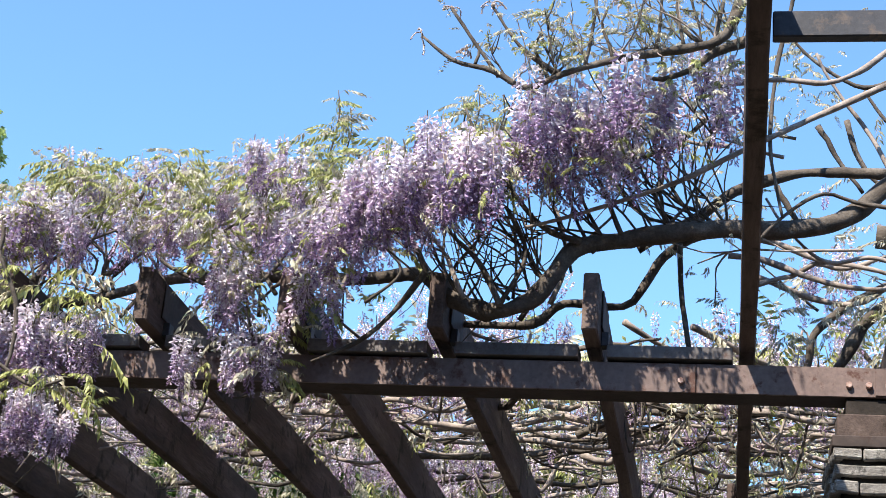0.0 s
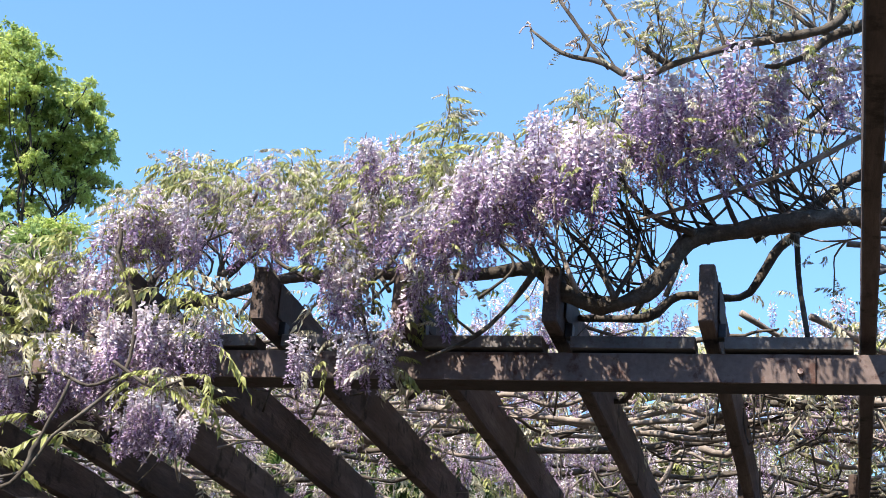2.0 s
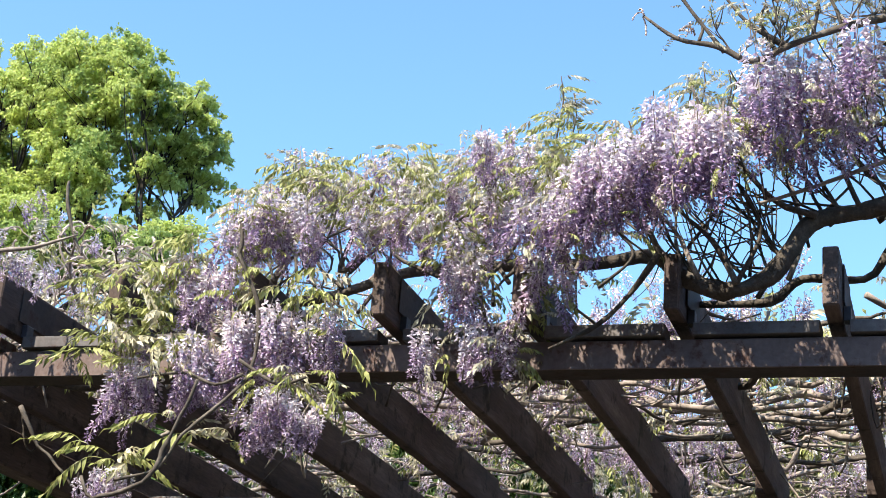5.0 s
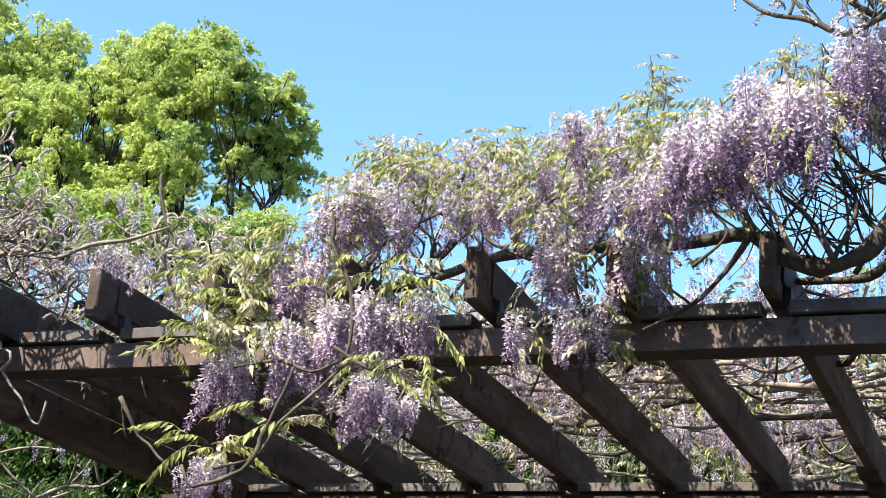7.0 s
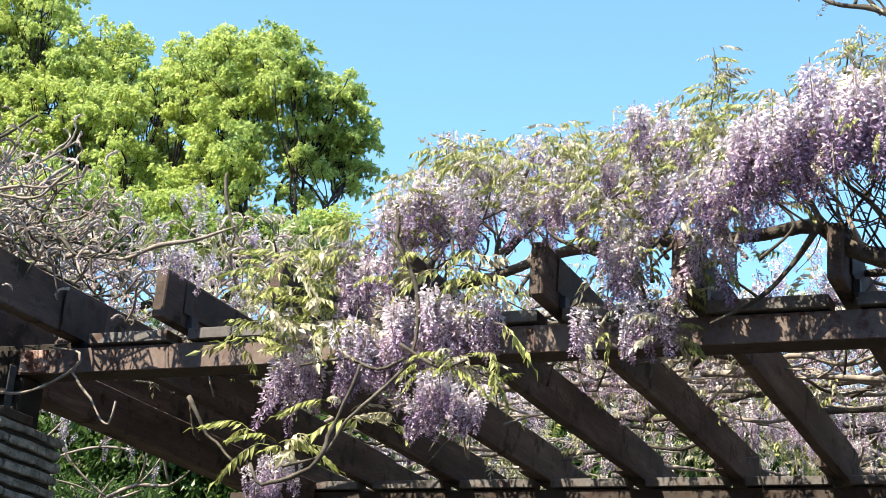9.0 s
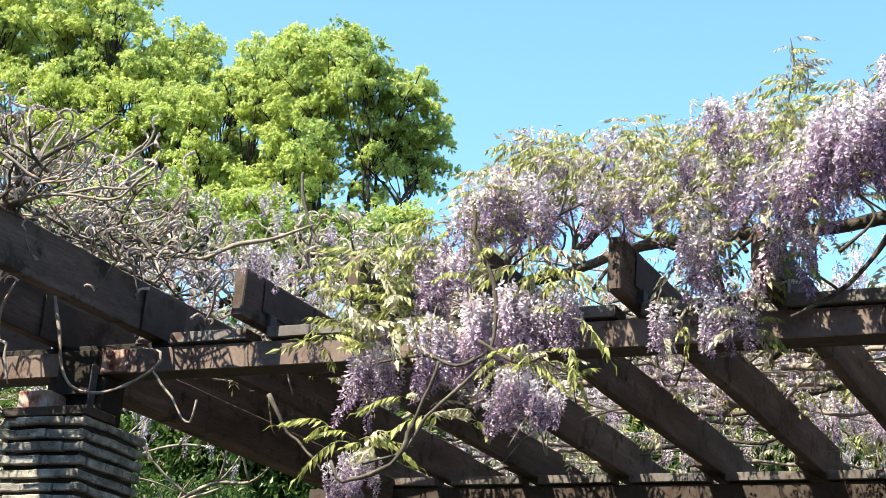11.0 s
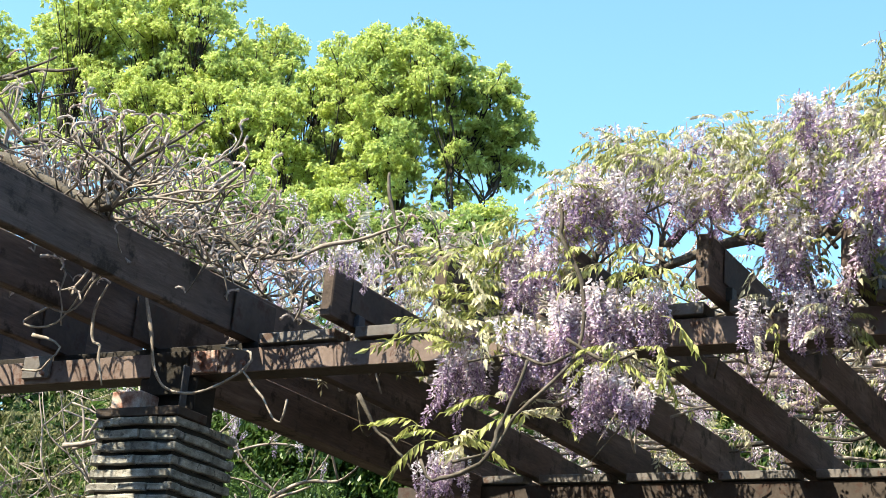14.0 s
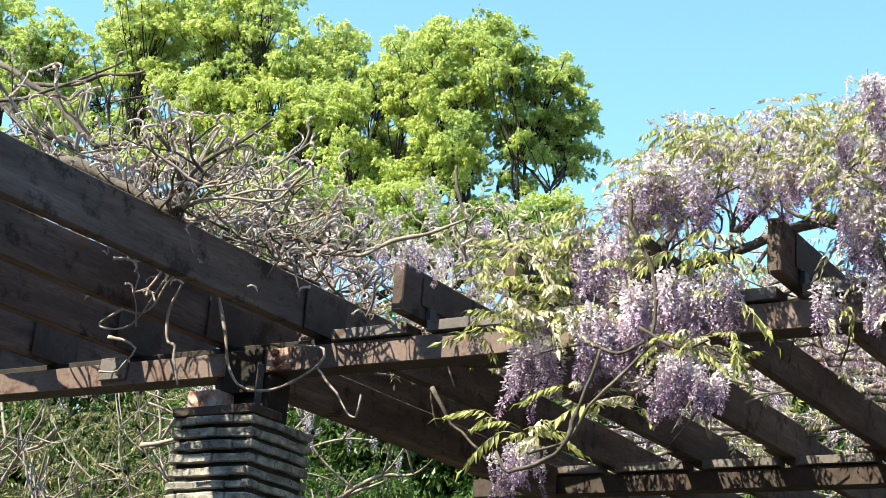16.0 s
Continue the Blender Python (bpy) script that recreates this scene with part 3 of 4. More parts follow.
LOW_X = [-3.3, -2.9, -2.6, -2.4, -2.2, -2.05, -1.94, -1.75, -1.5, -1.38, -1.24, -1.15, -1.0, -0.85, -0.67, -0.5, -0.36, -0.18, 0.0, 0.3]
LOW_Z = [3.4, 3.0, 2.95, 2.85, 2.85, 3.1, 3.4, 3.1, 3.05, 3.2, 3.25, 3.45, 3.5, 3.58, 3.64, 3.62, 3.68, 3.72, 3.85, 3.95]



FLOWERS, LEAVES = [], []


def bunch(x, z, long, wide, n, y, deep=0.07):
    """A knot of hanging spikes; x and z are given for the plane y = 5.2 and slid along the ray from the eye to fit the
    view.
    """
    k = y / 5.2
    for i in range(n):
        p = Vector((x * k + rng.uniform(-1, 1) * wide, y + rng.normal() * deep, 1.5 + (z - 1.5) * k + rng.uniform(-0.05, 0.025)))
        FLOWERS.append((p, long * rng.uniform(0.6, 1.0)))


def leafage(x, z, wide, high, n, y, deep=0.08, pale=0.35, size=1.0):
    """A patch of young leaves that arch over and droop."""
    k = y / 5.2
    for i in range(n):
        a = rng.uniform(0, 6.28)
        p = Vector((x * k + rng.uniform(-1, 1) * wide, y + rng.normal() * deep, 1.5 + (z - 1.5) * k + rng.uniform(-1, 1) * high))
        LEAVES.append((p, (math.cos(a), math.sin(a) - 0.45, 0.3 + 0.3 * rng.normal()), size * rng.uniform(0.5, 0.95), rng.random() < pale))


# bunches that hang out in front of the beam: x, top, length, half width, spikes
FRONT = [(-2.66, 3.51, 0.21, 0.05, 4), (-2.74, 3.46, 0.2, 0.04, 5), (-2.49, 3.32, 0.23, 0.05, 7), (-2.37, 3.32, 0.24, 0.05, 7), (-2.23, 3.3, 0.19, 0.04, 5), (-2.57, 3.3, 0.25, 0.04, 5),
         (-2.71, 3.2, 0.25, 0.05, 8), (-2.64, 3.17, 0.19, 0.04, 5), (-3.03, 3.11, 0.21, 0.03, 5), (-2.94, 3.12, 0.18, 0.04, 6), (-2.46, 3.0, 0.18, 0.04, 6), (-2.37, 3.01, 0.19, 0.05, 8),
         (-2.23, 2.97, 0.14, 0.04, 4), (-3.06, 2.72, 0.14, 0.03, 5), (-2.98, 2.73, 0.15, 0.03, 5), (-3.0, 3.28, 0.13, 0.04, 3), (-3.53, 3.61, 0.1, 0.05, 3), (-2.8, 3.56, 0.16, 0.04, 3)]
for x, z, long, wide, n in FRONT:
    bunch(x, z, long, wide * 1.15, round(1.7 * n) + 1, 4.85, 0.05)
LOW_LEAVES = [(-2.33, 3.07, 0.14, 0.04, 26), (-2.84, 3.25, 0.1, 0.07, 26), (-2.41, 3.4, 0.2, 0.04, 34), (-3.01, 3.32, 0.14, 0.15, 34), (-2.94, 3.53, 0.17, 0.1, 46), (-3.08, 3.46, 0.12, 0.12, 30), (-2.76, 3.57, 0.12, 0.05, 30),
              (-3.26, 3.51, 0.15, 0.1, 24), (-2.64, 2.89, 0.11, 0.04, 12), (-2.99, 2.8, 0.12, 0.04, 16), (-2.21, 3.28, 0.06, 0.11, 12), (-2.9, 3.16, 0.1, 0.05, 14), (-3.1, 3.19, 0.08, 0.08, 14)]
for x, z, wide, high, n in LOW_LEAVES:
    leafage(x, z, wide, high, round(0.75 * n), 4.83, 0.06, 0.3, 1.0)
# the long mass above the rafters
MIDDLE = [(-1.43, 3.5, 0.25, 0.05, 5), (-1.35, 3.46, 0.2, 0.03, 2), (-1.67, 3.24, 0.19, 0.04, 6), (-1.58, 3.25, 0.14, 0.03, 4), (-1.85, 3.23, 0.17, 0.04, 5), (-1.73, 3.46, 0.21, 0.04, 3), (-1.53, 3.33, 0.18, 0.03, 2)]
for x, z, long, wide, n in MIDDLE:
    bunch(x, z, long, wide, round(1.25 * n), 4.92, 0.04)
MASS = [(-0.85, 4.01, 0.33, 0.06, 6), (-0.93, 3.99, 0.37, 0.05, 6), (-1.0, 3.93, 0.31, 0.05, 6), (-1.06, 4.06, 0.25, 0.05, 5), (-1.1, 3.91, 0.28, 0.05, 5), (-1.18, 3.92, 0.33, 0.05, 6), (-1.26, 3.88, 0.32, 0.05, 6),
        (-1.31, 3.81, 0.29, 0.04, 5), (-1.36, 3.76, 0.23, 0.04, 4), (-1.43, 3.73, 0.23, 0.05, 5), (-1.49, 3.75, 0.24, 0.04, 4), (-1.7, 3.95, 0.16, 0.05, 6), (-1.61, 3.96, 0.17, 0.05, 6), (-1.53, 3.92, 0.14, 0.04, 5)]
WEST = [(-1.78, 3.81, 0.14, 0.05, 6), (-1.64, 3.75, 0.25, 0.05, 4), (-1.7, 3.58, 0.27, 0.04, 5), (-1.77, 3.52, 0.25, 0.04, 4), (-1.98, 3.74, 0.25, 0.05, 6), (-2.08, 3.71, 0.22, 0.04, 5), (-1.88, 3.67, 0.15, 0.04, 4), (-2.07, 3.92, 0.13, 0.05, 4),
        (-1.97, 3.87, 0.11, 0.04, 4), (-2.35, 3.9, 0.14, 0.05, 4), (-2.2, 3.88, 0.12, 0.05, 4), (-2.44, 3.76, 0.27, 0.05, 6), (-2.34, 3.74, 0.27, 0.04, 6), (-2.58, 3.67, 0.23, 0.05, 5), (-2.5, 3.71, 0.2, 0.04, 4)]
HIGH = [(-0.68, 4.17, 0.37, 0.06, 6), (-0.59, 4.19, 0.36, 0.05, 6), (-0.48, 4.15, 0.33, 0.05, 6), (-0.39, 4.25, 0.35, 0.06, 6), (-0.28, 4.23, 0.34, 0.06, 4), (-0.18, 4.27, 0.21, 0.05, 2), (-0.11, 4.34, 0.34, 0.05, 2),
        (-0.03, 4.29, 0.39, 0.04, 1), (-0.42, 4.05, 0.24, 0.06, 4), (-0.61, 4.02, 0.28, 0.07, 4), (-0.22, 4.09, 0.19, 0.04, 2)]
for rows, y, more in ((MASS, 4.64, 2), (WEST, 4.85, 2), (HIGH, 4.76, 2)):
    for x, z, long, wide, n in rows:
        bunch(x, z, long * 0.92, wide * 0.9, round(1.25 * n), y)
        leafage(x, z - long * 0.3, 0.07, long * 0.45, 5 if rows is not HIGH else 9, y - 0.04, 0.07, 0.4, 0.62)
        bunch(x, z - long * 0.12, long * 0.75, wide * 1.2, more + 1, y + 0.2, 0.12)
for i in range(230):                           # the growth further in, between crest and rafters
    x = rng.uniform(-2.62, -0.75)
    hi, lo = np.interp(x, EDGE_X, EDGE_TOP) - 0.14, max(3.66, np.interp(x, LOW_X, LOW_Z) + 0.35)
    if x < -0.75 and hi > lo:
        z = rng.uniform(lo, hi)
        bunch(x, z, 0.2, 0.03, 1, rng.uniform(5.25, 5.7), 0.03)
        leafage(x, z + 0.05, 0.05, 0.05, 2, rng.uniform(5.2, 5.7), 0.05, 0.4, 0.8)
CREST = [(-2.54, 3.78, 0.12, 0.04, 30), (-2.35, 3.97, 0.1, 0.05, 22), (-1.96, 3.96, 0.13, 0.06, 36), (-2.23, 3.89, 0.13, 0.04, 14), (-1.64, 3.97, 0.1, 0.03, 18), (-1.42, 3.98, 0.1, 0.09, 30), (-1.38, 3.81, 0.07, 0.04, 20), (-1.86, 3.84, 0.08, 0.05, 18),
         (-1.73, 3.63, 0.06, 0.09, 18), (-1.19, 3.97, 0.07, 0.05, 14), (-0.91, 4.08, 0.12, 0.09, 36), (-0.78, 3.96, 0.05, 0.05, 16), (-1.93, 3.76, 0.13, 0.04, 16), (-2.11, 3.8, 0.11, 0.04, 14), (-1.44, 3.59, 0.08, 0.06, 8), (-1.22, 3.83, 0.09, 0.05, 6), (-1.65, 3.85, 0.08, 0.04, 8)]
for x, z, wide, high, n in CREST:
    leafage(x, z - 0.1, wide * 0.8, high * 0.9, round(2.0 * n), 4.85, 0.12, 0.4, 0.68)
for x, z, wide, high, n in [(-1.74, 3.37, 0.08, 0.12, 14), (-1.54, 3.25, 0.08, 0.11, 16), (-1.45, 3.34, 0.06, 0.08, 10), (-1.75, 3.14, 0.08, 0.06, 8), (-1.53, 3.14, 0.07, 0.04, 10), (-1.24, 3.67, 0.08, 0.08, 8), (-0.5, 4.2, 0.3, 0.08, 22), (-0.4, 4.0, 0.25, 0.08, 16)]:
    leafage(x, z, wide, high, n, 5.0, 0.05, 0.4, 0.85)
# nothing stands above the crest but the shoots that follow
LEAVES = [leaf for leaf in LEAVES if 1.5 + (leaf[0].z - 1.5) * 5.2 / leaf[0].y < np.interp(leaf[0].x * 5.2 / leaf[0].y, EDGE_X, EDGE_TOP) + 0.005]
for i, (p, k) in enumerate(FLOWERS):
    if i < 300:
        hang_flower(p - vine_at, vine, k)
for i, (p, way, k, pale) in enumerate(LEAVES):
    if i < 300:
        set_leaf(p - vine_at, way, vine, k, pale)
# upright leafy shoots along the crest
for x, z, h in ((-1.4, 3.91, 0.24), (-1.35, 3.88, 0.2), (-0.9, 3.98, 0.18), (-0.95, 3.95, 0.17), (-0.81, 3.97, 0.16), (-1.96, 3.8, 0.1), (-2.4, 3.76, 0.12), (-2.2, 3.76, 0.1), (-1.68, 3.78, 0.1), (-1.15, 3.84, 0.12)):
    limb("shoot", [(x - 0.02, z - 0.15), (x, z), (x + 0.02, z + h * 0.6), (x + 0.01, z + h)], 5.1, 0.005, 0.002, wave=0.01, seed=int(-100 * x))
    for i in range(int(80 * h)):
        a = rng.uniform(0, 6.28)
        u = rng.uniform(0.1, 1.0)
        LEAVES.append((Vector((x + 0.015 * u, 5.1, z + h * u)), (math.cos(a), math.sin(a), 0.3 + 0.3 * rng.normal()), rng.uniform(0.35, 0.6), rng.random() < 0.5))
# leaves and opening buds on the high limb and the thin growth beside it
for i in range(90):
    x = rng.uniform(-0.7, 0.02) if i % 3 else rng.choice([-0.45, -0.4, -0.24, -0.18, -0.62, -0.75, -0.04, -0.9]) + 0.03 * rng.normal()
    z = np.interp(x, [-0.89, -0.65, -0.36, -0.06, 0.05], [4.0, 3.9, 4.0, 4.06, 4.3]) + rng.uniform(-0.03, 0.25)
    LEAVES.append((Vector((x, rng.uniform(4.52, 4.7), z)), (rng.normal(), rng.normal(), 1.2), rng.uniform(0.25, 0.5), rng.random() < 0.8))
for i in range(40):                            # silky buds on the bare shoots of the high limb
    k = int(rng.integers(9))
    x, z = [(-0.47, 4.27), (-0.38, 4.19), (-0.25, 4.34), (-0.16, 4.25), (-0.58, 4.1), (-0.91, 4.19), (-0.78, 4.2), (-1.0, 4.09), (-0.85, 4.02)][k]
    ob = child(new("bud_spike", bud_meshes[int(rng.integers(6))]), vine)
    ob.matrix_basis = Matrix.Translation(Vector((x + rng.normal() * 0.008, 4.6 + rng.normal() * 0.008, z - 0.008 + rng.normal() * 0.01)) - vine_at) @ Euler((rng.normal() * 0.5, rng.normal() * 0.6, rng.uniform(0, 6))).to_matrix().to_4x4() @ Matrix.Scale(rng.uniform(0.35, 0.7), 4)
side_growth = []
for i in range(44):                            # dark shoots that climb from the main limb into the blossom
    x = rng.uniform(-1.05, 0.02)
    z = np.interp(x, [-1.05, -0.8, -0.6, -0.4, 0.0], [3.4, 3.32, 3.36, 3.55, 3.6])
    side_growth += twiggy((x, 5.0, z), (-0.55 + 0.5 * rng.normal(), 0.15 * rng.normal(), 0.75 + 0.2 * rng.normal()), rng.uniform(0.35, 0.65), rng.uniform(0.0035, 0.0075), 1900 + i, 1, 5)[0]
for i in range(26):                            # opening twigs on the high limb
    x = rng.uniform(-0.75, 0.05)
    p = (x, 4.6 + rng.normal() * 0.04, np.interp(x, [-0.89, -0.65, -0.36, -0.06, 0.05], [4.0, 3.9, 4.0, 4.06, 4.3]))
    t3, tips = twiggy(p, (-0.35 + 0.4 * rng.normal(), 0.2 * rng.normal(), 0.8 + 0.3 * rng.normal()), rng.uniform(0.12, 0.34), rng.uniform(0.003, 0.005), 1700 + i, int(i % 2), 4)
    side_growth += t3
    for q, way in tips:
        for j in range(2):
            LEAVES.append((Vector(q) + Vector(rng.normal(size=3) * 0.02), (rng.normal(), rng.normal(), 0.5 + 0.6 * rng.normal()), rng.uniform(0.22, 0.42), rng.random() < 0.7))
for i in range(8):
    p = (rng.uniform(0.1, 0.9), rng.uniform(4.8, 6.4), rng.uniform(3.45, 4.5))
    t3, tips = twiggy(p, (-0.8 + 0.6 * rng.normal(), 0.3 * rng.normal(), 0.35 + 0.5 * rng.normal()), rng.uniform(0.3, 0.7), rng.uniform(0.004, 0.009), 1500 + i, int(i % 3 == 0), 4)
    side_growth += t3
    for q, way in tips:
        for j in range(3):
            LEAVES.append((Vector(q) + Vector(rng.normal(size=3) * 0.025), (rng.normal(), rng.normal(), 0.3 + 0.6 * rng.normal()), rng.uniform(0.3, 0.6), True))
V, T, M = join(side_growth)
tagged(child(new("twig_growth", mesh_from("twig_growth", V - np.array(vine_at), T, M, [TWIG, BARK], True)), vine), kind="stuff")
for c in range(6):                             # pale blossom that hangs behind the thin growth
    x, y = rng.uniform(0.12, 1.0), rng.uniform(5.6, 6.8)
    z = 1.5 + y * rng.uniform(0.34, 0.43)
    for j in range(7):
        FLOWERS.append((Vector((x, y, z)) + Vector(rng.normal(size=3) * (0.07, 0.1, 0.06)), rng.uniform(0.1, 0.17)))
    for j in range(6):
        LEAVES.append((Vector((x, y - 0.05, z + 0.03)) + Vector(rng.normal(size=3) * 0.07), (rng.normal(), rng.normal(), 0.3), rng.uniform(0.4, 0.7), True))
for x, z, wide, high, n in [(-0.13, 4.42, 0.08, 0.06, 16), (-0.03, 4.33, 0.06, 0.06, 14), (0.23, 4.31, 0.08, 0.05, 20), (0.26, 4.18, 0.08, 0.05, 16), (0.05, 3.72, 0.05, 0.06, 12), (0.0, 3.33, 0.08, 0.05, 14), (0.22, 3.32, 0.12, 0.06, 22), (0.42, 3.36, 0.1, 0.08, 24), (0.5, 3.6, 0.08, 0.06, 10)]:
    leafage(x, z, wide, high, n, 5.3, 0.06, 0.9, 0.55)
for i in range(30):
    x, z = rng.uniform(0.08, 0.75), rng.uniform(3.35, 4.5)
    LEAVES.append((Vector((x, rng.uniform(4.8, 6.2), z)), (rng.normal(), rng.normal(), -0.5 + rng.normal()), rng.uniform(0.3, 0.6), True))
    if i % 6 == 0:
        FLOWERS.append((Vector((x, rng.uniform(5.4, 6.2), z)), rng.uniform(0.1, 0.16)))
poses = []
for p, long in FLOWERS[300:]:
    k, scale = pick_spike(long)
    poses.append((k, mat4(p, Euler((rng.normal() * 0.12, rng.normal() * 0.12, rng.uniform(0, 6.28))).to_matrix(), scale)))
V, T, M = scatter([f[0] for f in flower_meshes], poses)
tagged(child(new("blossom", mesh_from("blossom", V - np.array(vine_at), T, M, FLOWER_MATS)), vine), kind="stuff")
groups = [scatter([a[0] for a in spray_meshes], [(int(rng.integers(8)), mat4(p, turn_to(way, rng.normal() * 0.3), k)) for p, way, k, q in LEAVES[300:] if q == pale]) for pale in (False, True)]
V, T, M = join([(v, t, k) for k, (v, t, m) in enumerate(groups)])
tagged(child(new("foliage", mesh_from("foliage", V - np.array(vine_at), T, M, [LEAF, LEAF_PALE])), vine), kind="stuff")
# inner stems that carry the blossom
for i in range(44):
    x = rng.uniform(-2.6, -1.15)
    hi, lo = np.interp(x, EDGE_X, EDGE_TOP) - 0.24, 3.41
    y = rng.uniform(5.0, 5.5)
    p = [(max(-2.5, x + d), lo + (hi - lo) * u) for u, d in zip((0, 0.35, 0.7, 1), np.cumsum(rng.normal(size=4) * 0.09))]
    limb("shoot", p, y, rng.uniform(0.005, 0.009), 0.003, wave=0.04, seed=50 + i, mat=BARK)

# ---- background blossom, branches and leaves on the roof behind ----
lite = [flower_cluster(300 + k, 0.18, 36, 0.6) for k in range(4)]


def roof_place():
    y = 5.9 + 5.6 * rng.random() ** 1.25
    x = rng.uniform(-4.3 - 0.25 * (y - 6), 1.4)
    low = 3.42 + rng.random() ** 1.3 * (0.28 + 0.19 * (y - 6)) * np.interp(x / y, [-0.22, -0.14, 0.02, 0.06], [1.0, 0.45, 0.4, 0.75])
    if x / y > -0.33 and rng.random() < 0.6:   # set along sight lines from the eye to close gaps under the beam
        low = max(3.42 + 0.08 * rng.random(), 1.5 + y * rng.uniform(0.235, 0.305))
    return x, y, low


def gathered(clusters, each, spread):
    """Places in loose patches over the roof."""
    for c in range(clusters):
        p = np.array(roof_place())
        for i in range(each):
            q = p + rng.normal(size=3) * (spread, spread, spread * 0.5)
            q[2] = max(q[2], 3.42)
            yield q


roof_vine = empty("wisteria_vine", (-2.0, 10.2, 0), "old wisteria with long pale canes over the roof behind", "wisteria")
roof_at = np.array(roof_vine.location)
stem("trunk", [(0, 0, 0), (0.1, 0.05, 1.4), (-0.1, -0.1, 2.6), (0.2, -0.3, 3.45)], 0.07, 0.04, BARK, roof_vine, step=0.15, sides=9)
mats = []
for p in gathered(125, 15, 0.16):
    mats.append((int(rng.integers(4)), mat4(p + (0, 0, 0.1), Euler((rng.normal() * 0.2, rng.normal() * 0.2, rng.uniform(0, 6))).to_matrix(), rng.uniform(0.6, 1.0))))
V, T, M = scatter(lite, mats)
tagged(child(new("blossom", mesh_from("blossom", V - roof_at, T, M, FLOWER_MATS)), roof_vine), kind="stuff")
sprays = [leaf_spray(400 + k, 0.16, 5, 0.6, int(k > 1)) for k in range(6)]
mats = []
for p in gathered(125, 18, 0.19):
    mats.append((int(rng.integers(6)), mat4(p, turn_to(rng.normal(size=3)), rng.uniform(0.5, 0.9))))
for i in range(3000):                          # added leaves, hidden behind the beam from the eye, to shade the stems below
    y = rng.uniform(6.3, 11.2)
    x = rng.uniform(-4.4 - 0.2 * (y - 6), 0.2)
    mats.append((int(rng.integers(6)), mat4((x, y, 1.5 + y * rng.uniform(0.31, 0.333)), turn_to(rng.normal(size=3) * (1, 1, 0.4)), rng.uniform(0.8, 1.3))))
V, T, M = scatter(sprays, mats)
tagged(child(new("foliage", mesh_from("foliage", V - roof_at, T, M, [LEAF, LEAF_PALE])), roof_vine), kind="stuff")
pieces = []
for i in range(320):
    x, y, z = roof_place()
    z = max(3.43, min(3.43 + (z - 3.42) * 0.8, 1.48 + 0.31 * y))
    a = rng.normal() * 0.45 if i % 3 else rng.uniform(0, 3.1)
    l = rng.uniform(0.5, 1.7) if i % 3 else rng.uniform(0.3, 0.8)
    pts = [(x + l * (u - 0.5) * math.cos(a), y + l * (u - 0.5) * math.sin(a), z + rng.normal() * (0.04 if i % 3 else 0.13)) for u in np.linspace(0, 1, 6)]
    pieces.append(tube(pts, rng.uniform(0.008, 0.021) if i % 3 else rng.uniform(0.004, 0.009), 0.004, 6, 0.05, 0.14, 0.014, i, int(i % 5 < 2)))
for i in range(46):                            # the long smooth canes of the older growth
    x, y, z = roof_place()
    z, a, l = min(3.43 + (z - 3.42) * 0.7, 1.46 + 0.305 * y), rng.normal() * 0.25, rng.uniform(1.4, 2.6)
    z = max(z, 3.425)
    pts = [(x + l * (u - 0.5) * math.cos(a), y + l * (u - 0.5) * math.sin(a), z + rng.normal() * 0.04) for u in np.linspace(0, 1, 6)]
    stem("cane", np.array(pts) - roof_at, rng.uniform(0.012, 0.019), 0.004, BARK if i % 4 == 0 else TWIG, roof_vine, sides=7, step=0.06, knobs=0.08, wander=0.01, seed=600 + i)
for i in range(140):
    pieces += twiggy(roof_place(), rng.normal(size=3) * (1, 0.5, 0.12) + (0.4, 0, 0), rng.uniform(0.35, 0.75), rng.uniform(0.004, 0.009), 2000 + i, int(i % 2 == 0), 3)[0]
V, T, M = join(pieces)
tagged(child(new("twig_tangle", mesh_from("twig_tangle", V - roof_at, T, M, [TWIG, BARK], True)), roof_vine), kind="stuff")

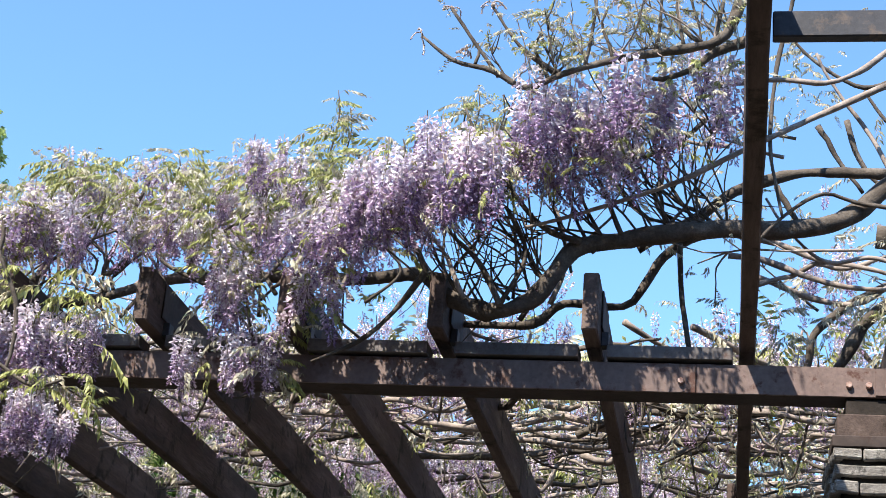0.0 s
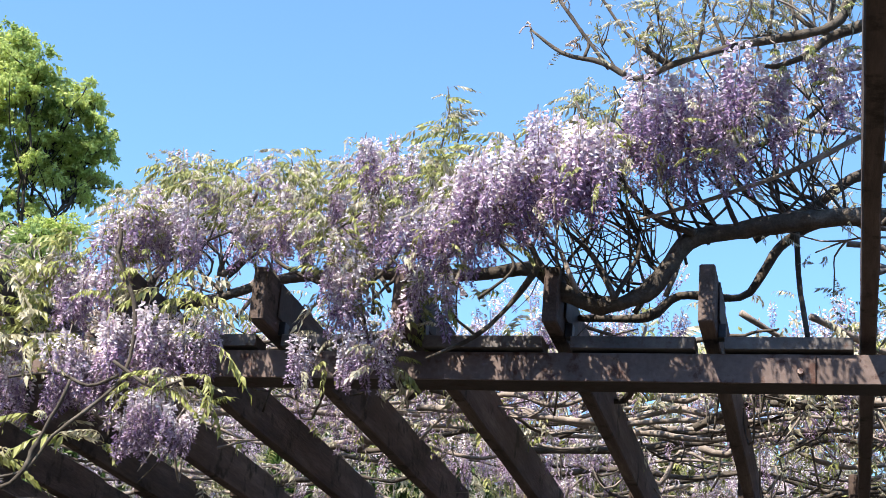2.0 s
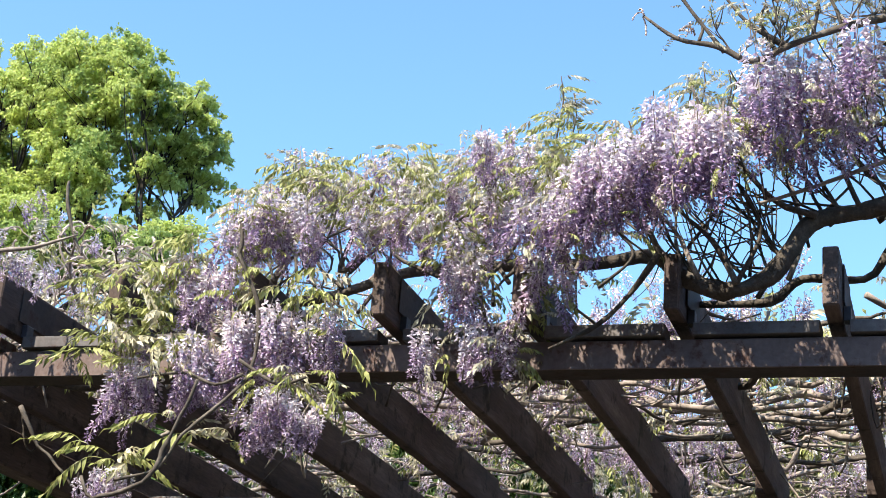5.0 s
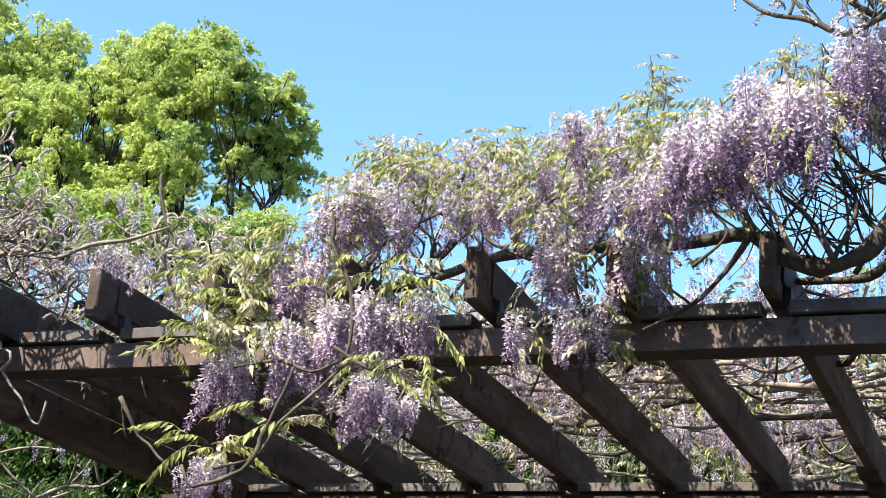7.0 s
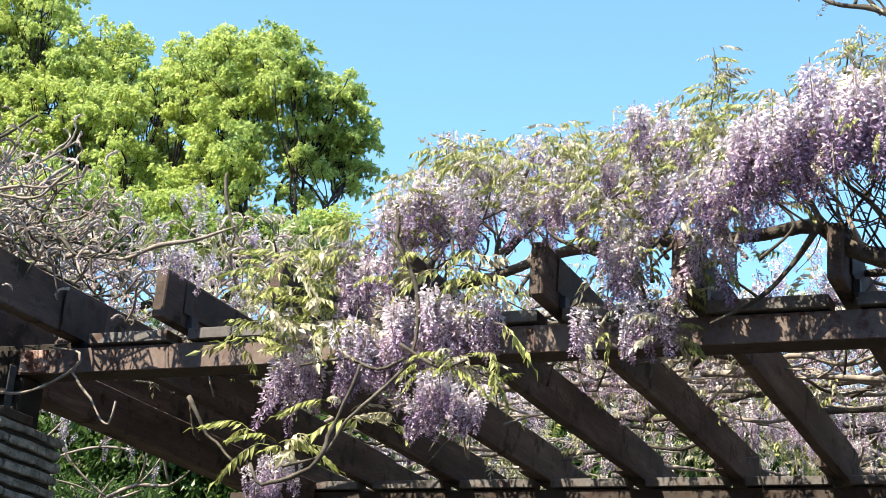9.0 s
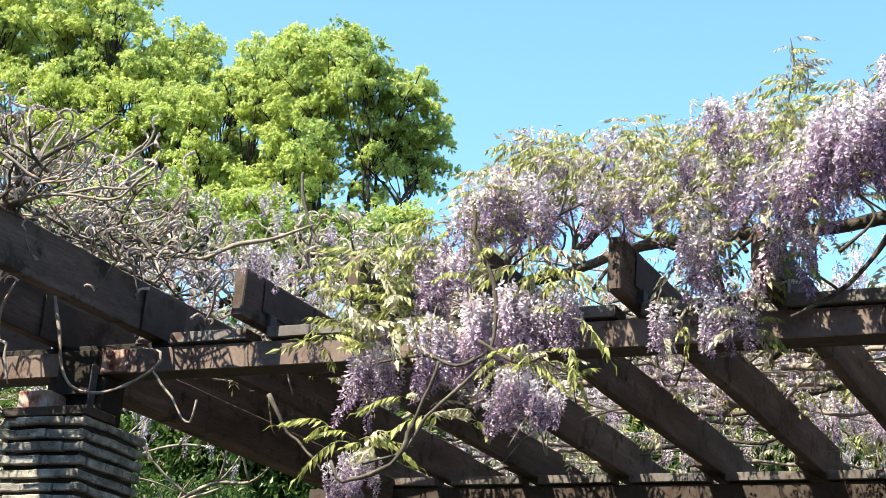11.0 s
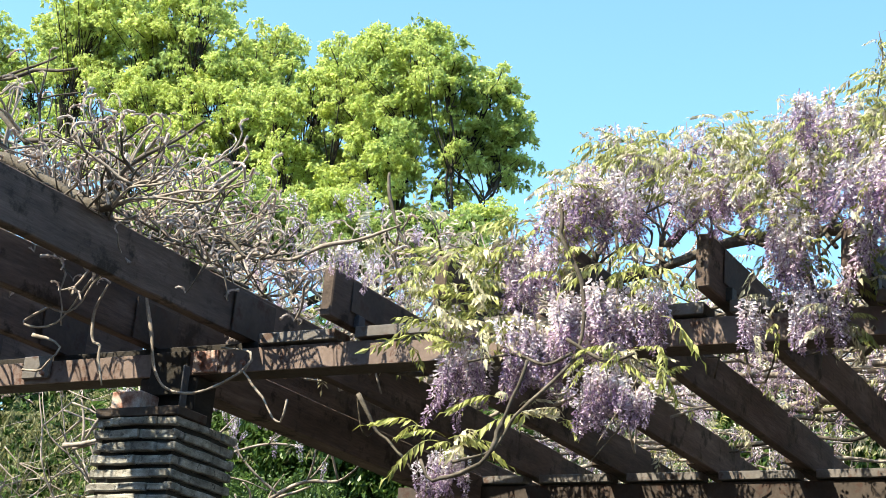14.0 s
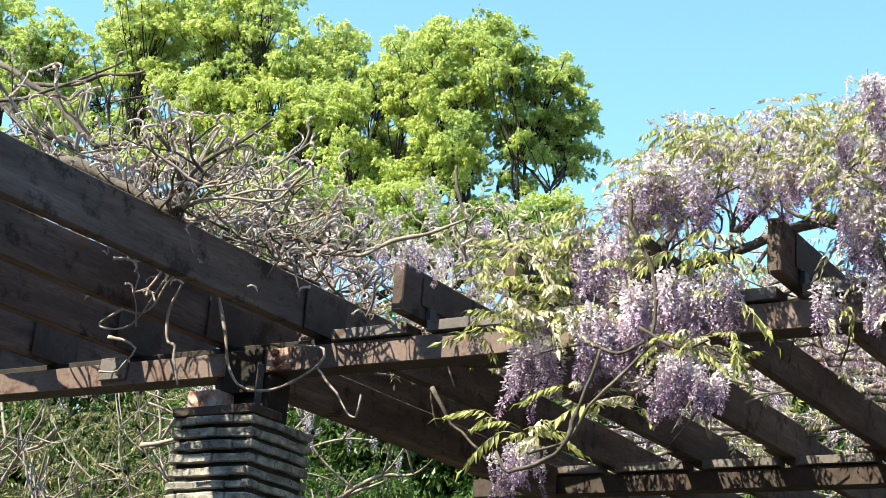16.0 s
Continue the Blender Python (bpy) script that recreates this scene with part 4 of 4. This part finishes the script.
# ---- the budding wisteria on the neighbouring bay ----
buds = empty("wisteria_vine", (-6.5, 5.4, 0), "budding wisteria with bare curling stems over the rafters", "wisteria")
limb("limb", [(-6.5, 0.0), (-6.5, 1.5), (-6.4, 3.0), (-5.8, 3.6), (-4.88, 3.72), (-4.51, 3.7), (-4.2, 3.56), (-3.96, 3.44), (-3.88, 3.46)], [5.4, 5.4, 5.3, 4.8, 4.3, 4.2, 4.2, 4.2, 4.2], 0.05, 0.02, buds, seed=90, wave=0)
for k, (xz, y, r) in enumerate([
        ([(-3.93, 3.45), (-3.7, 3.45), (-3.5, 3.43), (-3.35, 3.49)], 4.2, 0.008), ([(-3.93, 3.45), (-3.65, 3.47), (-3.45, 3.46), (-3.31, 3.48)], 4.22, 0.006),
        ([(-3.95, 3.46), (-3.96, 3.64), (-4.07, 3.81), (-4.07, 3.88)], 4.2, 0.007), ([(-3.78, 3.43), (-3.68, 3.45), (-3.52, 3.42), (-3.38, 3.45), (-3.23, 3.46), (-3.05, 3.5)], 4.8, 0.009),
        ([(-4.3, 3.46), (-4.26, 3.26), (-4.2, 3.07), (-4.1, 2.95), (-3.91, 2.94), (-3.75, 3.01), (-3.73, 3.08), (-3.87, 3.11)], 4.9, 0.007), ([(-3.75, 3.01), (-3.66, 2.9), (-3.56, 2.81), (-3.53, 2.89)], 4.9, 0.007),
        ([(-4.46, 3.45), (-4.45, 3.28), (-4.61, 3.18), (-4.45, 3.15), (-4.28, 3.34)], 4.6, 0.005), ([(-3.16, 2.87), (-3.08, 2.74), (-2.96, 2.65), (-2.91, 2.59)], 4.8, 0.007),
        ([(-2.4, 2.9), (-2.49, 2.64), (-2.59, 2.54), (-2.71, 2.5), (-2.76, 2.58)], 4.6, 0.008), ([(-3.11, 3.42), (-3.24, 3.55), (-3.32, 3.67), (-3.37, 3.84), (-3.37, 3.89)], 5.2, 0.009),
        ([(-4.43, 3.45), (-4.41, 3.30), (-4.38, 3.13)], 4.55, 0.006),
        ([(-4.19, 3.34), (-4.28, 3.26), (-4.36, 3.19), (-4.53, 3.24)], 4.55, 0.006),
        ([(-4.17, 3.28), (-4.22, 3.18), (-4.21, 3.06), (-4.17, 3.04), (-4.12, 2.88)], 4.55, 0.006),
        ([(-4.51, 3.10), (-4.39, 3.05), (-4.44, 2.96), (-4.53, 2.96)], 4.55, 0.006)]):
    limb("shoot", xz, y, r * 1.05, r * 0.6, buds, TWIG if k not in (7, 8, 9) else BARK, 0.01, seed=100 + k, wander=0.007, knobs=0.22)
for k, (xz, y, r) in enumerate([
        ([(-5.70, 4.62), (-5.40, 4.43), (-5.04, 4.19), (-4.83, 4.00), (-4.77, 3.95)], 4.6, 0.013),
        ([(-5.64, 4.39), (-5.40, 4.24), (-5.10, 4.02), (-4.97, 3.94), (-4.66, 3.84)], 4.6, 0.012),
        ([(-4.67, 3.91), (-4.44, 3.89), (-4.29, 3.92), (-4.21, 3.97)], 4.5, 0.008),
        ([(-5.43, 4.39), (-5.11, 4.34), (-4.85, 4.34), (-4.66, 4.32)], 4.7, 0.008),
        ([(-5.28, 4.16), (-5.04, 4.14), (-4.82, 4.15), (-4.60, 4.18), (-4.49, 4.21)], 4.4, 0.008),
        ([(-4.01, 3.48), (-3.87, 3.62), (-3.69, 3.69), (-3.57, 3.75)], 4.25, 0.007),
        ([(-4.01, 3.48), (-3.88, 3.54), (-3.70, 3.53)], 4.25, 0.006)]):
    limb("branch", xz, y, r * 1.35, r * 0.7, buds, BARK, 0.0, seed=120 + k, wander=0.006)
stem("knot", [Vector((-4.02, 4.2, 3.42)) - buds.location, Vector((-3.95, 4.2, 3.45)) - buds.location, Vector((-3.88, 4.2, 3.48)) - buds.location], 0.032, 0.022, BARK, buds, knobs=0.3, seed=5, sides=9, step=0.015)
pieces, bud_at = [], []
for i in range(350):
    y = rng.uniform(4.0, 7.0) if i < 290 else rng.uniform(4.3, 5.0)
    x = rng.uniform(-3.75 - 0.95 * (y - 3.0) if i % 2 else -4.6, -3.6 if y < 4.9 else -2.75)
    l = rng.uniform(0.22, 0.5)
    hi = 1.5 + y * np.interp(x / y, [-1.2, -1.09, -1.0, -0.9, -0.84, -0.79, -0.74, -0.6, -0.5], [0.72, 0.65, 0.575, 0.55, 0.52, 0.47, 0.42, 0.42, 0.39]) - 0.75 * l
    if hi < 3.44:
        continue
    z = 3.42 + (hi - 3.42) * rng.random() ** 1.3
    a = rng.uniform(0, 6.28)
    t3, tips = twiggy((x, y, z), (math.cos(a), math.sin(a), 0.15 + 0.3 * rng.normal()), l, rng.uniform(0.0035, 0.009), 130 + i, int(i % 5 < 2), 4)
    pieces += t3
    bud_at += tips
V, T, M = join(pieces)
tagged(child(new("twig_tangle", mesh_from("twig_tangle", V - np.array(buds.location), T, M, [TWIG, BARK], True)), buds), kind="stuff")
for i, (p, way) in enumerate(bud_at[:290]):
    ob = child(new("bud_spike", bud_meshes[int(rng.integers(6))]), buds)
    ob.matrix_basis = Matrix.Translation(Vector(p) - buds.location) @ Euler((rng.normal() * 0.5, rng.normal() * 0.5, rng.uniform(0, 6))).to_matrix().to_4x4() @ Matrix.Scale(rng.uniform(0.55, 0.95), 4)
bud_arrays = [bud_spike(500 + k) for k in range(6)]
V, T, M = scatter(bud_arrays, [(int(rng.integers(6)), mat4(p, Euler((rng.normal() * 0.5, rng.normal() * 0.5, rng.uniform(0, 6))).to_matrix(), rng.uniform(0.6, 1.1))) for p, way in bud_at[290:]])
tagged(child(new("bud_tangle", mesh_from("bud_tangle", V - np.array(buds.location), T, M, [BUD])), buds), kind="stuff")
mats = []
for i in range(260):
    y = rng.uniform(5.2, 7.0)
    x = rng.uniform(-4.6, -2.7)
    mats.append((int(rng.integers(6)), mat4((x, y, 3.42 + rng.random() * np.interp(x, [-4.6, -2.7], [0.6, 0.3])), turn_to(rng.normal(size=3) + (0, 0, 0.4)), rng.uniform(0.5, 0.9))))
V, T, M = scatter(sprays, mats)
tagged(child(new("foliage", mesh_from("foliage", V - np.array(buds.location), T, M, [LEAF, LEAF_PALE])), buds), kind="stuff")

mats = []
for i in range(480):
    y = rng.uniform(5.4, 8.5)
    x = rng.uniform(-4.2 - 0.75 * (y - 4.4), -2.9)
    z = 3.42 + rng.random() ** 1.4 * np.interp(x, [-7, -4.6, -2.9], [1.1, 0.8, 0.35])
    mats.append((int(rng.integers(4)), mat4((x, y, z + 0.05), Euler((rng.normal() * 0.3, rng.normal() * 0.3, rng.uniform(0, 6))).to_matrix(), rng.uniform(0.4, 0.8))))
V, T, M = scatter(lite, mats)
tagged(child(new("blossom", mesh_from("blossom", V - np.array(buds.location), T, M, FLOWER_MATS)), buds), kind="stuff")

# ---- thicket behind the pillar ----
mats, pieces = [], []
for i in range(4000):
    x, y, z = rng.uniform(-10.5, -5.0), rng.uniform(7.0, 9.0), rng.uniform(1.6, 3.9)
    if x / y > -0.79 and rng.random() < 0.95:
        continue
    mats.append((int(rng.choice([0, 1, 0, 1, 0, 1, 0, 4])), mat4((x, y, z), turn_to(rng.normal(size=3)), rng.uniform(0.6, 1.1))))
V, T, M = scatter(sprays, mats)
tagged(new("thicket_leaves", mesh_from("thicket_leaves", V, T, M, [THICKET, SHRUB])), "yellow-green leaves of a wisteria thicket", "leaves", kind="stuff")
for i in range(190):
    p = (rng.uniform(-10, -5.0), rng.uniform(6.3, 8.0), rng.uniform(1.6, 3.4))
    if p[0] / p[1] > -0.8 and i % 4:
        continue
    pieces += twiggy(p, rng.normal(size=3) * (1, 0.4, 0.5) + (0, 0, 0.2), rng.uniform(0.5, 1.1), rng.uniform(0.006, 0.015), 700 + i, 0, 4)[0]
V, T, M = join(pieces)
tagged(new("thicket_stems", mesh_from("thicket_stems", V, T, M, [TWIG], True)), "bare crooked stems of a wisteria thicket", "branches", kind="stuff")

# ---- far trees ----
def clump(seed, n, leaf, mat=0):
    """A tuft of drooping leaves on the upper side of a small dome, about 1 across."""
    g = np.random.default_rng(seed)
    out = []
    for i in range(n):
        d = g.normal(size=3)
        d[2] = abs(d[2]) * 0.9 - 0.25
        d /= np.linalg.norm(d)
        p = d * 0.5 * g.uniform(0.5, 1.05) * (0.85, 0.85, 1.1)
        l = leaf * g.uniform(0.7, 1.3)
        v = np.array([(0, 0, 0), (0.5, 0.25, 0.04), (0.5, -0.25, 0.04), (1, 0, -0.25)]) * l
        way = d * 0.55 + g.normal(size=3) * 0.45 + np.array((0, 0, -0.8))
        out.append((v @ np.array(turn_to(way, g.normal())).T + p, np.array([(0, 1, 3), (0, 3, 2)]), mat))
    return join(out)


def puff(seed, n, leaf):
    """A dome of radius 1 of leaves that hang in small tassels from twig ends."""
    g = np.random.default_rng(seed)
    out = []
    while len(out) < n:
        d = g.normal(size=3)
        d[2] = abs(d[2]) - 0.45 * g.random()
        d /= np.linalg.norm(d)
        p = d * g.uniform(0.45, 1.0) * (1, 1, 0.8)
        for k in range(9):                     # one tassel
            l = leaf * g.uniform(0.7, 1.3)
            v = np.array([(0, 0, 0), (0.5, 0.27, 0.05), (0.5, -0.27, 0.05), (1, 0, -0.12)]) * l
            way = d * (0.6, 0.6, 0.3) + g.normal(size=3) * 0.4 + np.array((0, 0, -0.6))
            out.append((v @ np.array(turn_to(way, g.normal() * 0.8)).T + p + g.normal(size=3) * (0.07, 0.07, 0.1), np.array([(0, 1, 3), (0, 3, 2)]), 0))
    return join(out)


def tree(name, x, y, depth, label, lobes, size, thick, mats, bark, seed, leaf=0.085):
    """Trunk, a few dark limbs that fork towards every lobe, and an open crown of many leafy puffs. lobes: x, z, radius."""
    g = np.random.default_rng(seed)
    base = empty(name, (x, y, 0), label, "tree", "trees beyond the pergola")
    low = min(z - r for cx, z, r in lobes)
    xs = [c[0] for c in lobes]
    fork = np.array((0, 0, low - 2.0))
    stem("trunk", [(0, 0, 0), (0.3, 0.1, fork[2] * 0.5), fork], 0.4, 0.26, bark, base, sides=10, step=0.5, seed=seed)
    bases = [np.array((min(xs) + (max(xs) - min(xs)) * u - x, g.normal() * 0.3, low - 0.3 + g.uniform(-0.3, 0.5))) for u in (0.12, 0.35, 0.6, 0.85)]
    for k, b in enumerate(bases):
        stem("bough", [fork, fork * 0.5 + b * 0.5 + g.normal(size=3) * 0.3, b], 0.12, 0.06, bark, base, sides=8, step=0.3, seed=seed + k, wander=0.06)
    tufts = [puff(seed + 900 + k, 216, leaf / size) for k in range(6)]
    poses = [[], []]
    for k, (cx, cz, r) in enumerate(lobes):
        c = np.array((cx - x, g.uniform(-0.5, 0.5) * depth, cz))
        b = min(bases, key=lambda q: abs(q[0] - c[0]))
        mid = b * 0.5 + c * 0.5 + g.normal(size=3) * (0.4, 0.3, 0.25)
        path = smooth_path([b, mid, c], 0.2)
        twigs = [tube([b, mid, c], 0.048, 0.018, 6, 0.25, 0.1, 0.09, seed + k)]
        tint = g.random()
        for j in range(int(thick * (r / size) ** 2)):
            a, u = g.uniform(0, 2 * math.pi), math.sqrt(g.random())
            q = c + np.array((math.cos(a) * u * r * 1.03, g.normal() * 0.6 * r, math.sin(a) * u * r * 0.97))
            if noise.noise(Vector(q) * 1.1 + Vector((seed, 0, 0))) < -0.5 + 0.12 * (q[2] < low + 1.4):
                continue                       # the crown is open here and there
            rr = size * g.uniform(0.6, 1.25)
            p = path[int(len(path) * g.uniform(0.45, 0.98))]
            if j % 2:
                twigs.append(tube([p, (p + q) / 2 + g.normal(size=3) * 0.12, q], 0.024, 0.008, 4, 0.25, 0.1, 0.02, seed + 40 * k + j))
            poses[int(g.random() < 0.05 + 0.15 * tint)].append((int(g.integers(6)), mat4(q, Euler((g.normal() * 0.3, g.normal() * 0.3, g.uniform(0, 6))).to_matrix(), rr)))
        v, t, m = join(twigs)
        child(new("limb", mesh_from("limb", v, t, m, [bark], True)), base)
    for ps, mat in zip(poses, mats):
        v, t, m = scatter(tufts, ps)
        child(new("crown", mesh_from("crown", v, t, m, [mat])), base)
    return base


GREENS = (CAMPHOR, CAMPHOR_DEEP)
tree("broadleaf_tree", -19.5, 30.0, 2.4, "tall evergreen tree in bright fresh spring leaf", [
    (-21.45, 18.73, 0.63), (-20.32, 17.94, 0.75), (-19.3, 18.06, 0.67), (-18.3, 17.96, 0.64), (-17.35, 17.23, 0.62), (-16.57, 16.99, 0.62), (-16.34, 16.16, 0.53), (-16.5, 15.44, 0.48), (-17.57, 16.21, 0.77), (-18.81, 16.82, 0.79), (-20.05, 16.79, 0.8),
    (-21.41, 17.59, 0.76), (-21.81, 16.76, 0.62), (-20.9, 15.9, 0.67), (-19.61, 15.51, 0.66), (-18.39, 15.42, 0.71), (-17.34, 15.07, 0.51), (-18.48, 14.67, 0.49), (-20.0, 14.72, 0.52), (-21.13, 15.07, 0.4), (-22.03, 14.47, 0.47), (-19.2, 14.2, 0.5), (-17.5, 14.5, 0.4), (-20.6, 14.1, 0.5), (-16.9, 15.9, 0.5), (-21.6, 16.0, 0.6), (-21.4, 15.4, 0.5), (-22.3, 15.5, 0.5)], 0.27, 7.0, GREENS, TREE_BARK, 11)
tree("broadleaf_tree", -27.0, 31.0, 2.4, "broad evergreen tree with billowing yellow-green crown", [
    (-30.88, 21.44, 0.82), (-29.21, 21.31, 0.88), (-27.47, 20.9, 0.94), (-25.8, 20.6, 0.92), (-24.45, 20.11, 0.72), (-23.78, 19.03, 0.66), (-23.74, 17.99, 0.65), (-25.05, 19.16, 0.92), (-26.78, 19.53, 0.99), (-28.55, 19.74, 1.02),
    (-30.23, 20.1, 0.97), (-28.95, 18.55, 0.94), (-27.13, 18.11, 0.94), (-25.43, 17.94, 0.89), (-24.23, 16.98, 0.61), (-25.25, 16.65, 0.66), (-26.71, 16.61, 0.67), (-23.41, 16.02, 0.43), (-28.09, 16.95, 0.69), (-24.6, 15.9, 0.6), (-26.0, 15.6, 0.6), (-27.5, 15.7, 0.6), (-23.2, 17.2, 0.5), (-23.9, 17.3, 0.6), (-23.6, 16.6, 0.5), (-29.5, 17.4, 0.7)], 0.3, 7.0, GREENS, TREE_BARK, 12, 0.09)
tree("broadleaf_tree", -36.0, 33.0, 2.4, "evergreen tree in fresh leaf behind the others", [
    (-34.18, 22.49, 0.8), (-35.56, 22.44, 0.9), (-34.61, 21.15, 1.06), (-36.29, 21.42, 1.27), (-32.92, 19.42, 0.85), (-38.23, 22.51, 1.31), (-38.87, 24.22, 1.14), (-34.93, 19.34, 1.05)], 0.32, 6.0, GREENS, TREE_BARK, 13, 0.1)
tree("round_tree", -20.0, 27.0, 1.5, "lower dark green tree behind the pergola", [
    (-19.4, 12.8, 0.67), (-20.6, 13.3, 0.74), (-18.2, 12.4, 0.71), (-21.8, 12.8, 0.88), (-17.1, 12.5, 0.58), (-16.1, 12.1, 0.69), (-15.0, 11.8, 0.67), (-23.1, 12.7, 1.03)], 0.3, 6.0, (CAMPHOR_DEEP, SHRUB), TREE_BARK, 14)
tree("round_tree", -22.0, 28.0, 1.5, "evergreen tree of middle height behind the budding wisteria", [
    (-21.7, 13.7, 0.9), (-20.7, 13.6, 0.7), (-19.5, 13.3, 0.7), (-18.4, 13.1, 0.6), (-17.2, 13.0, 0.55), (-15.9, 12.9, 0.5), (-15.2, 12.9, 0.37), (-23.0, 14.0, 0.9), (-23.8, 13.8, 1.07)], 0.27, 7.0, GREENS, TREE_BARK, 15)


# ---- shrubs behind the pergola ----
def shrub(x, y, lobes, label, mat, seed, size=0.3, leaf=0.2):
    g = np.random.default_rng(seed)
    base = empty("shrub", (x, y, 0), label, "shrub", "shrubs behind the pergola")
    for k in range(4):
        stem("stem", [(0.05 * k, 0, 0), (0.1 * g.normal(), 0.1 * g.normal(), 1.0), (0.35 * g.normal(), 0.2 * g.normal(), 2.0)], 0.03, 0.012, BARK, base, seed=seed + k, step=0.2)
    tufts = [clump(seed + 50 + k, 60, leaf) for k in range(3)]
    poses = []
    for c, r in lobes:
        for i in range(int(300 * r * r)):
            e = g.normal(size=3)
            e /= np.linalg.norm(e)
            poses.append((int(g.integers(3)), mat4(np.array(c) + e * r * g.uniform(0.7, 1.0), Euler((0, 0, g.uniform(0, 6))).to_matrix(), size * g.uniform(0.6, 1.2))))
    v, t, m = scatter(tufts, poses)
    child(new("crown", mesh_from("crown", v, t, m, [mat])), base)
    return base


shrub(-6.5, 9.3, [((0, 0, 2.95), 0.62), ((-0.65, 0.2, 3.15), 0.55), ((0.65, 0.1, 2.8), 0.55)], "deep green fine-leaved shrub behind the pillar", SHRUB, 31, 0.26, 0.16)
shrub(-5.9, 8.9, [((0, 0, 2.6), 0.5), ((0.45, 0.2, 2.5), 0.45)], "shrub in fresh light green leaf", CAMPHOR_DEEP, 32, 0.24, 0.16)


for k in range(7):
    hx = -19.0 + 2.3 * k
    shrub(hx, 13.5 + 0.5 * (k % 2), [((0, 0, 3.0), 1.6), ((0.9, 0.2, 4.6 + 0.3 * (k % 3)), 1.2), ((-0.8, 0, 4.4), 1.2), ((0, -0.3, 1.6), 1.6)], "dense dark green hedge shrub behind the thicket", SHRUB, 60 + k, 0.5, 0.2)
for k in range(5):
    shrub(-9.5 + 2.1 * k, 15.5 + 0.6 * (k % 2), [((0, 0, 2.4), 1.5), ((0.5, 0, 4.7 - 0.1 * k), 1.2), ((-0.7, 0.2, 4.6), 1.2)], "dense olive green shrub far behind the pergola", THICKET, 80 + k, 0.5, 0.2)
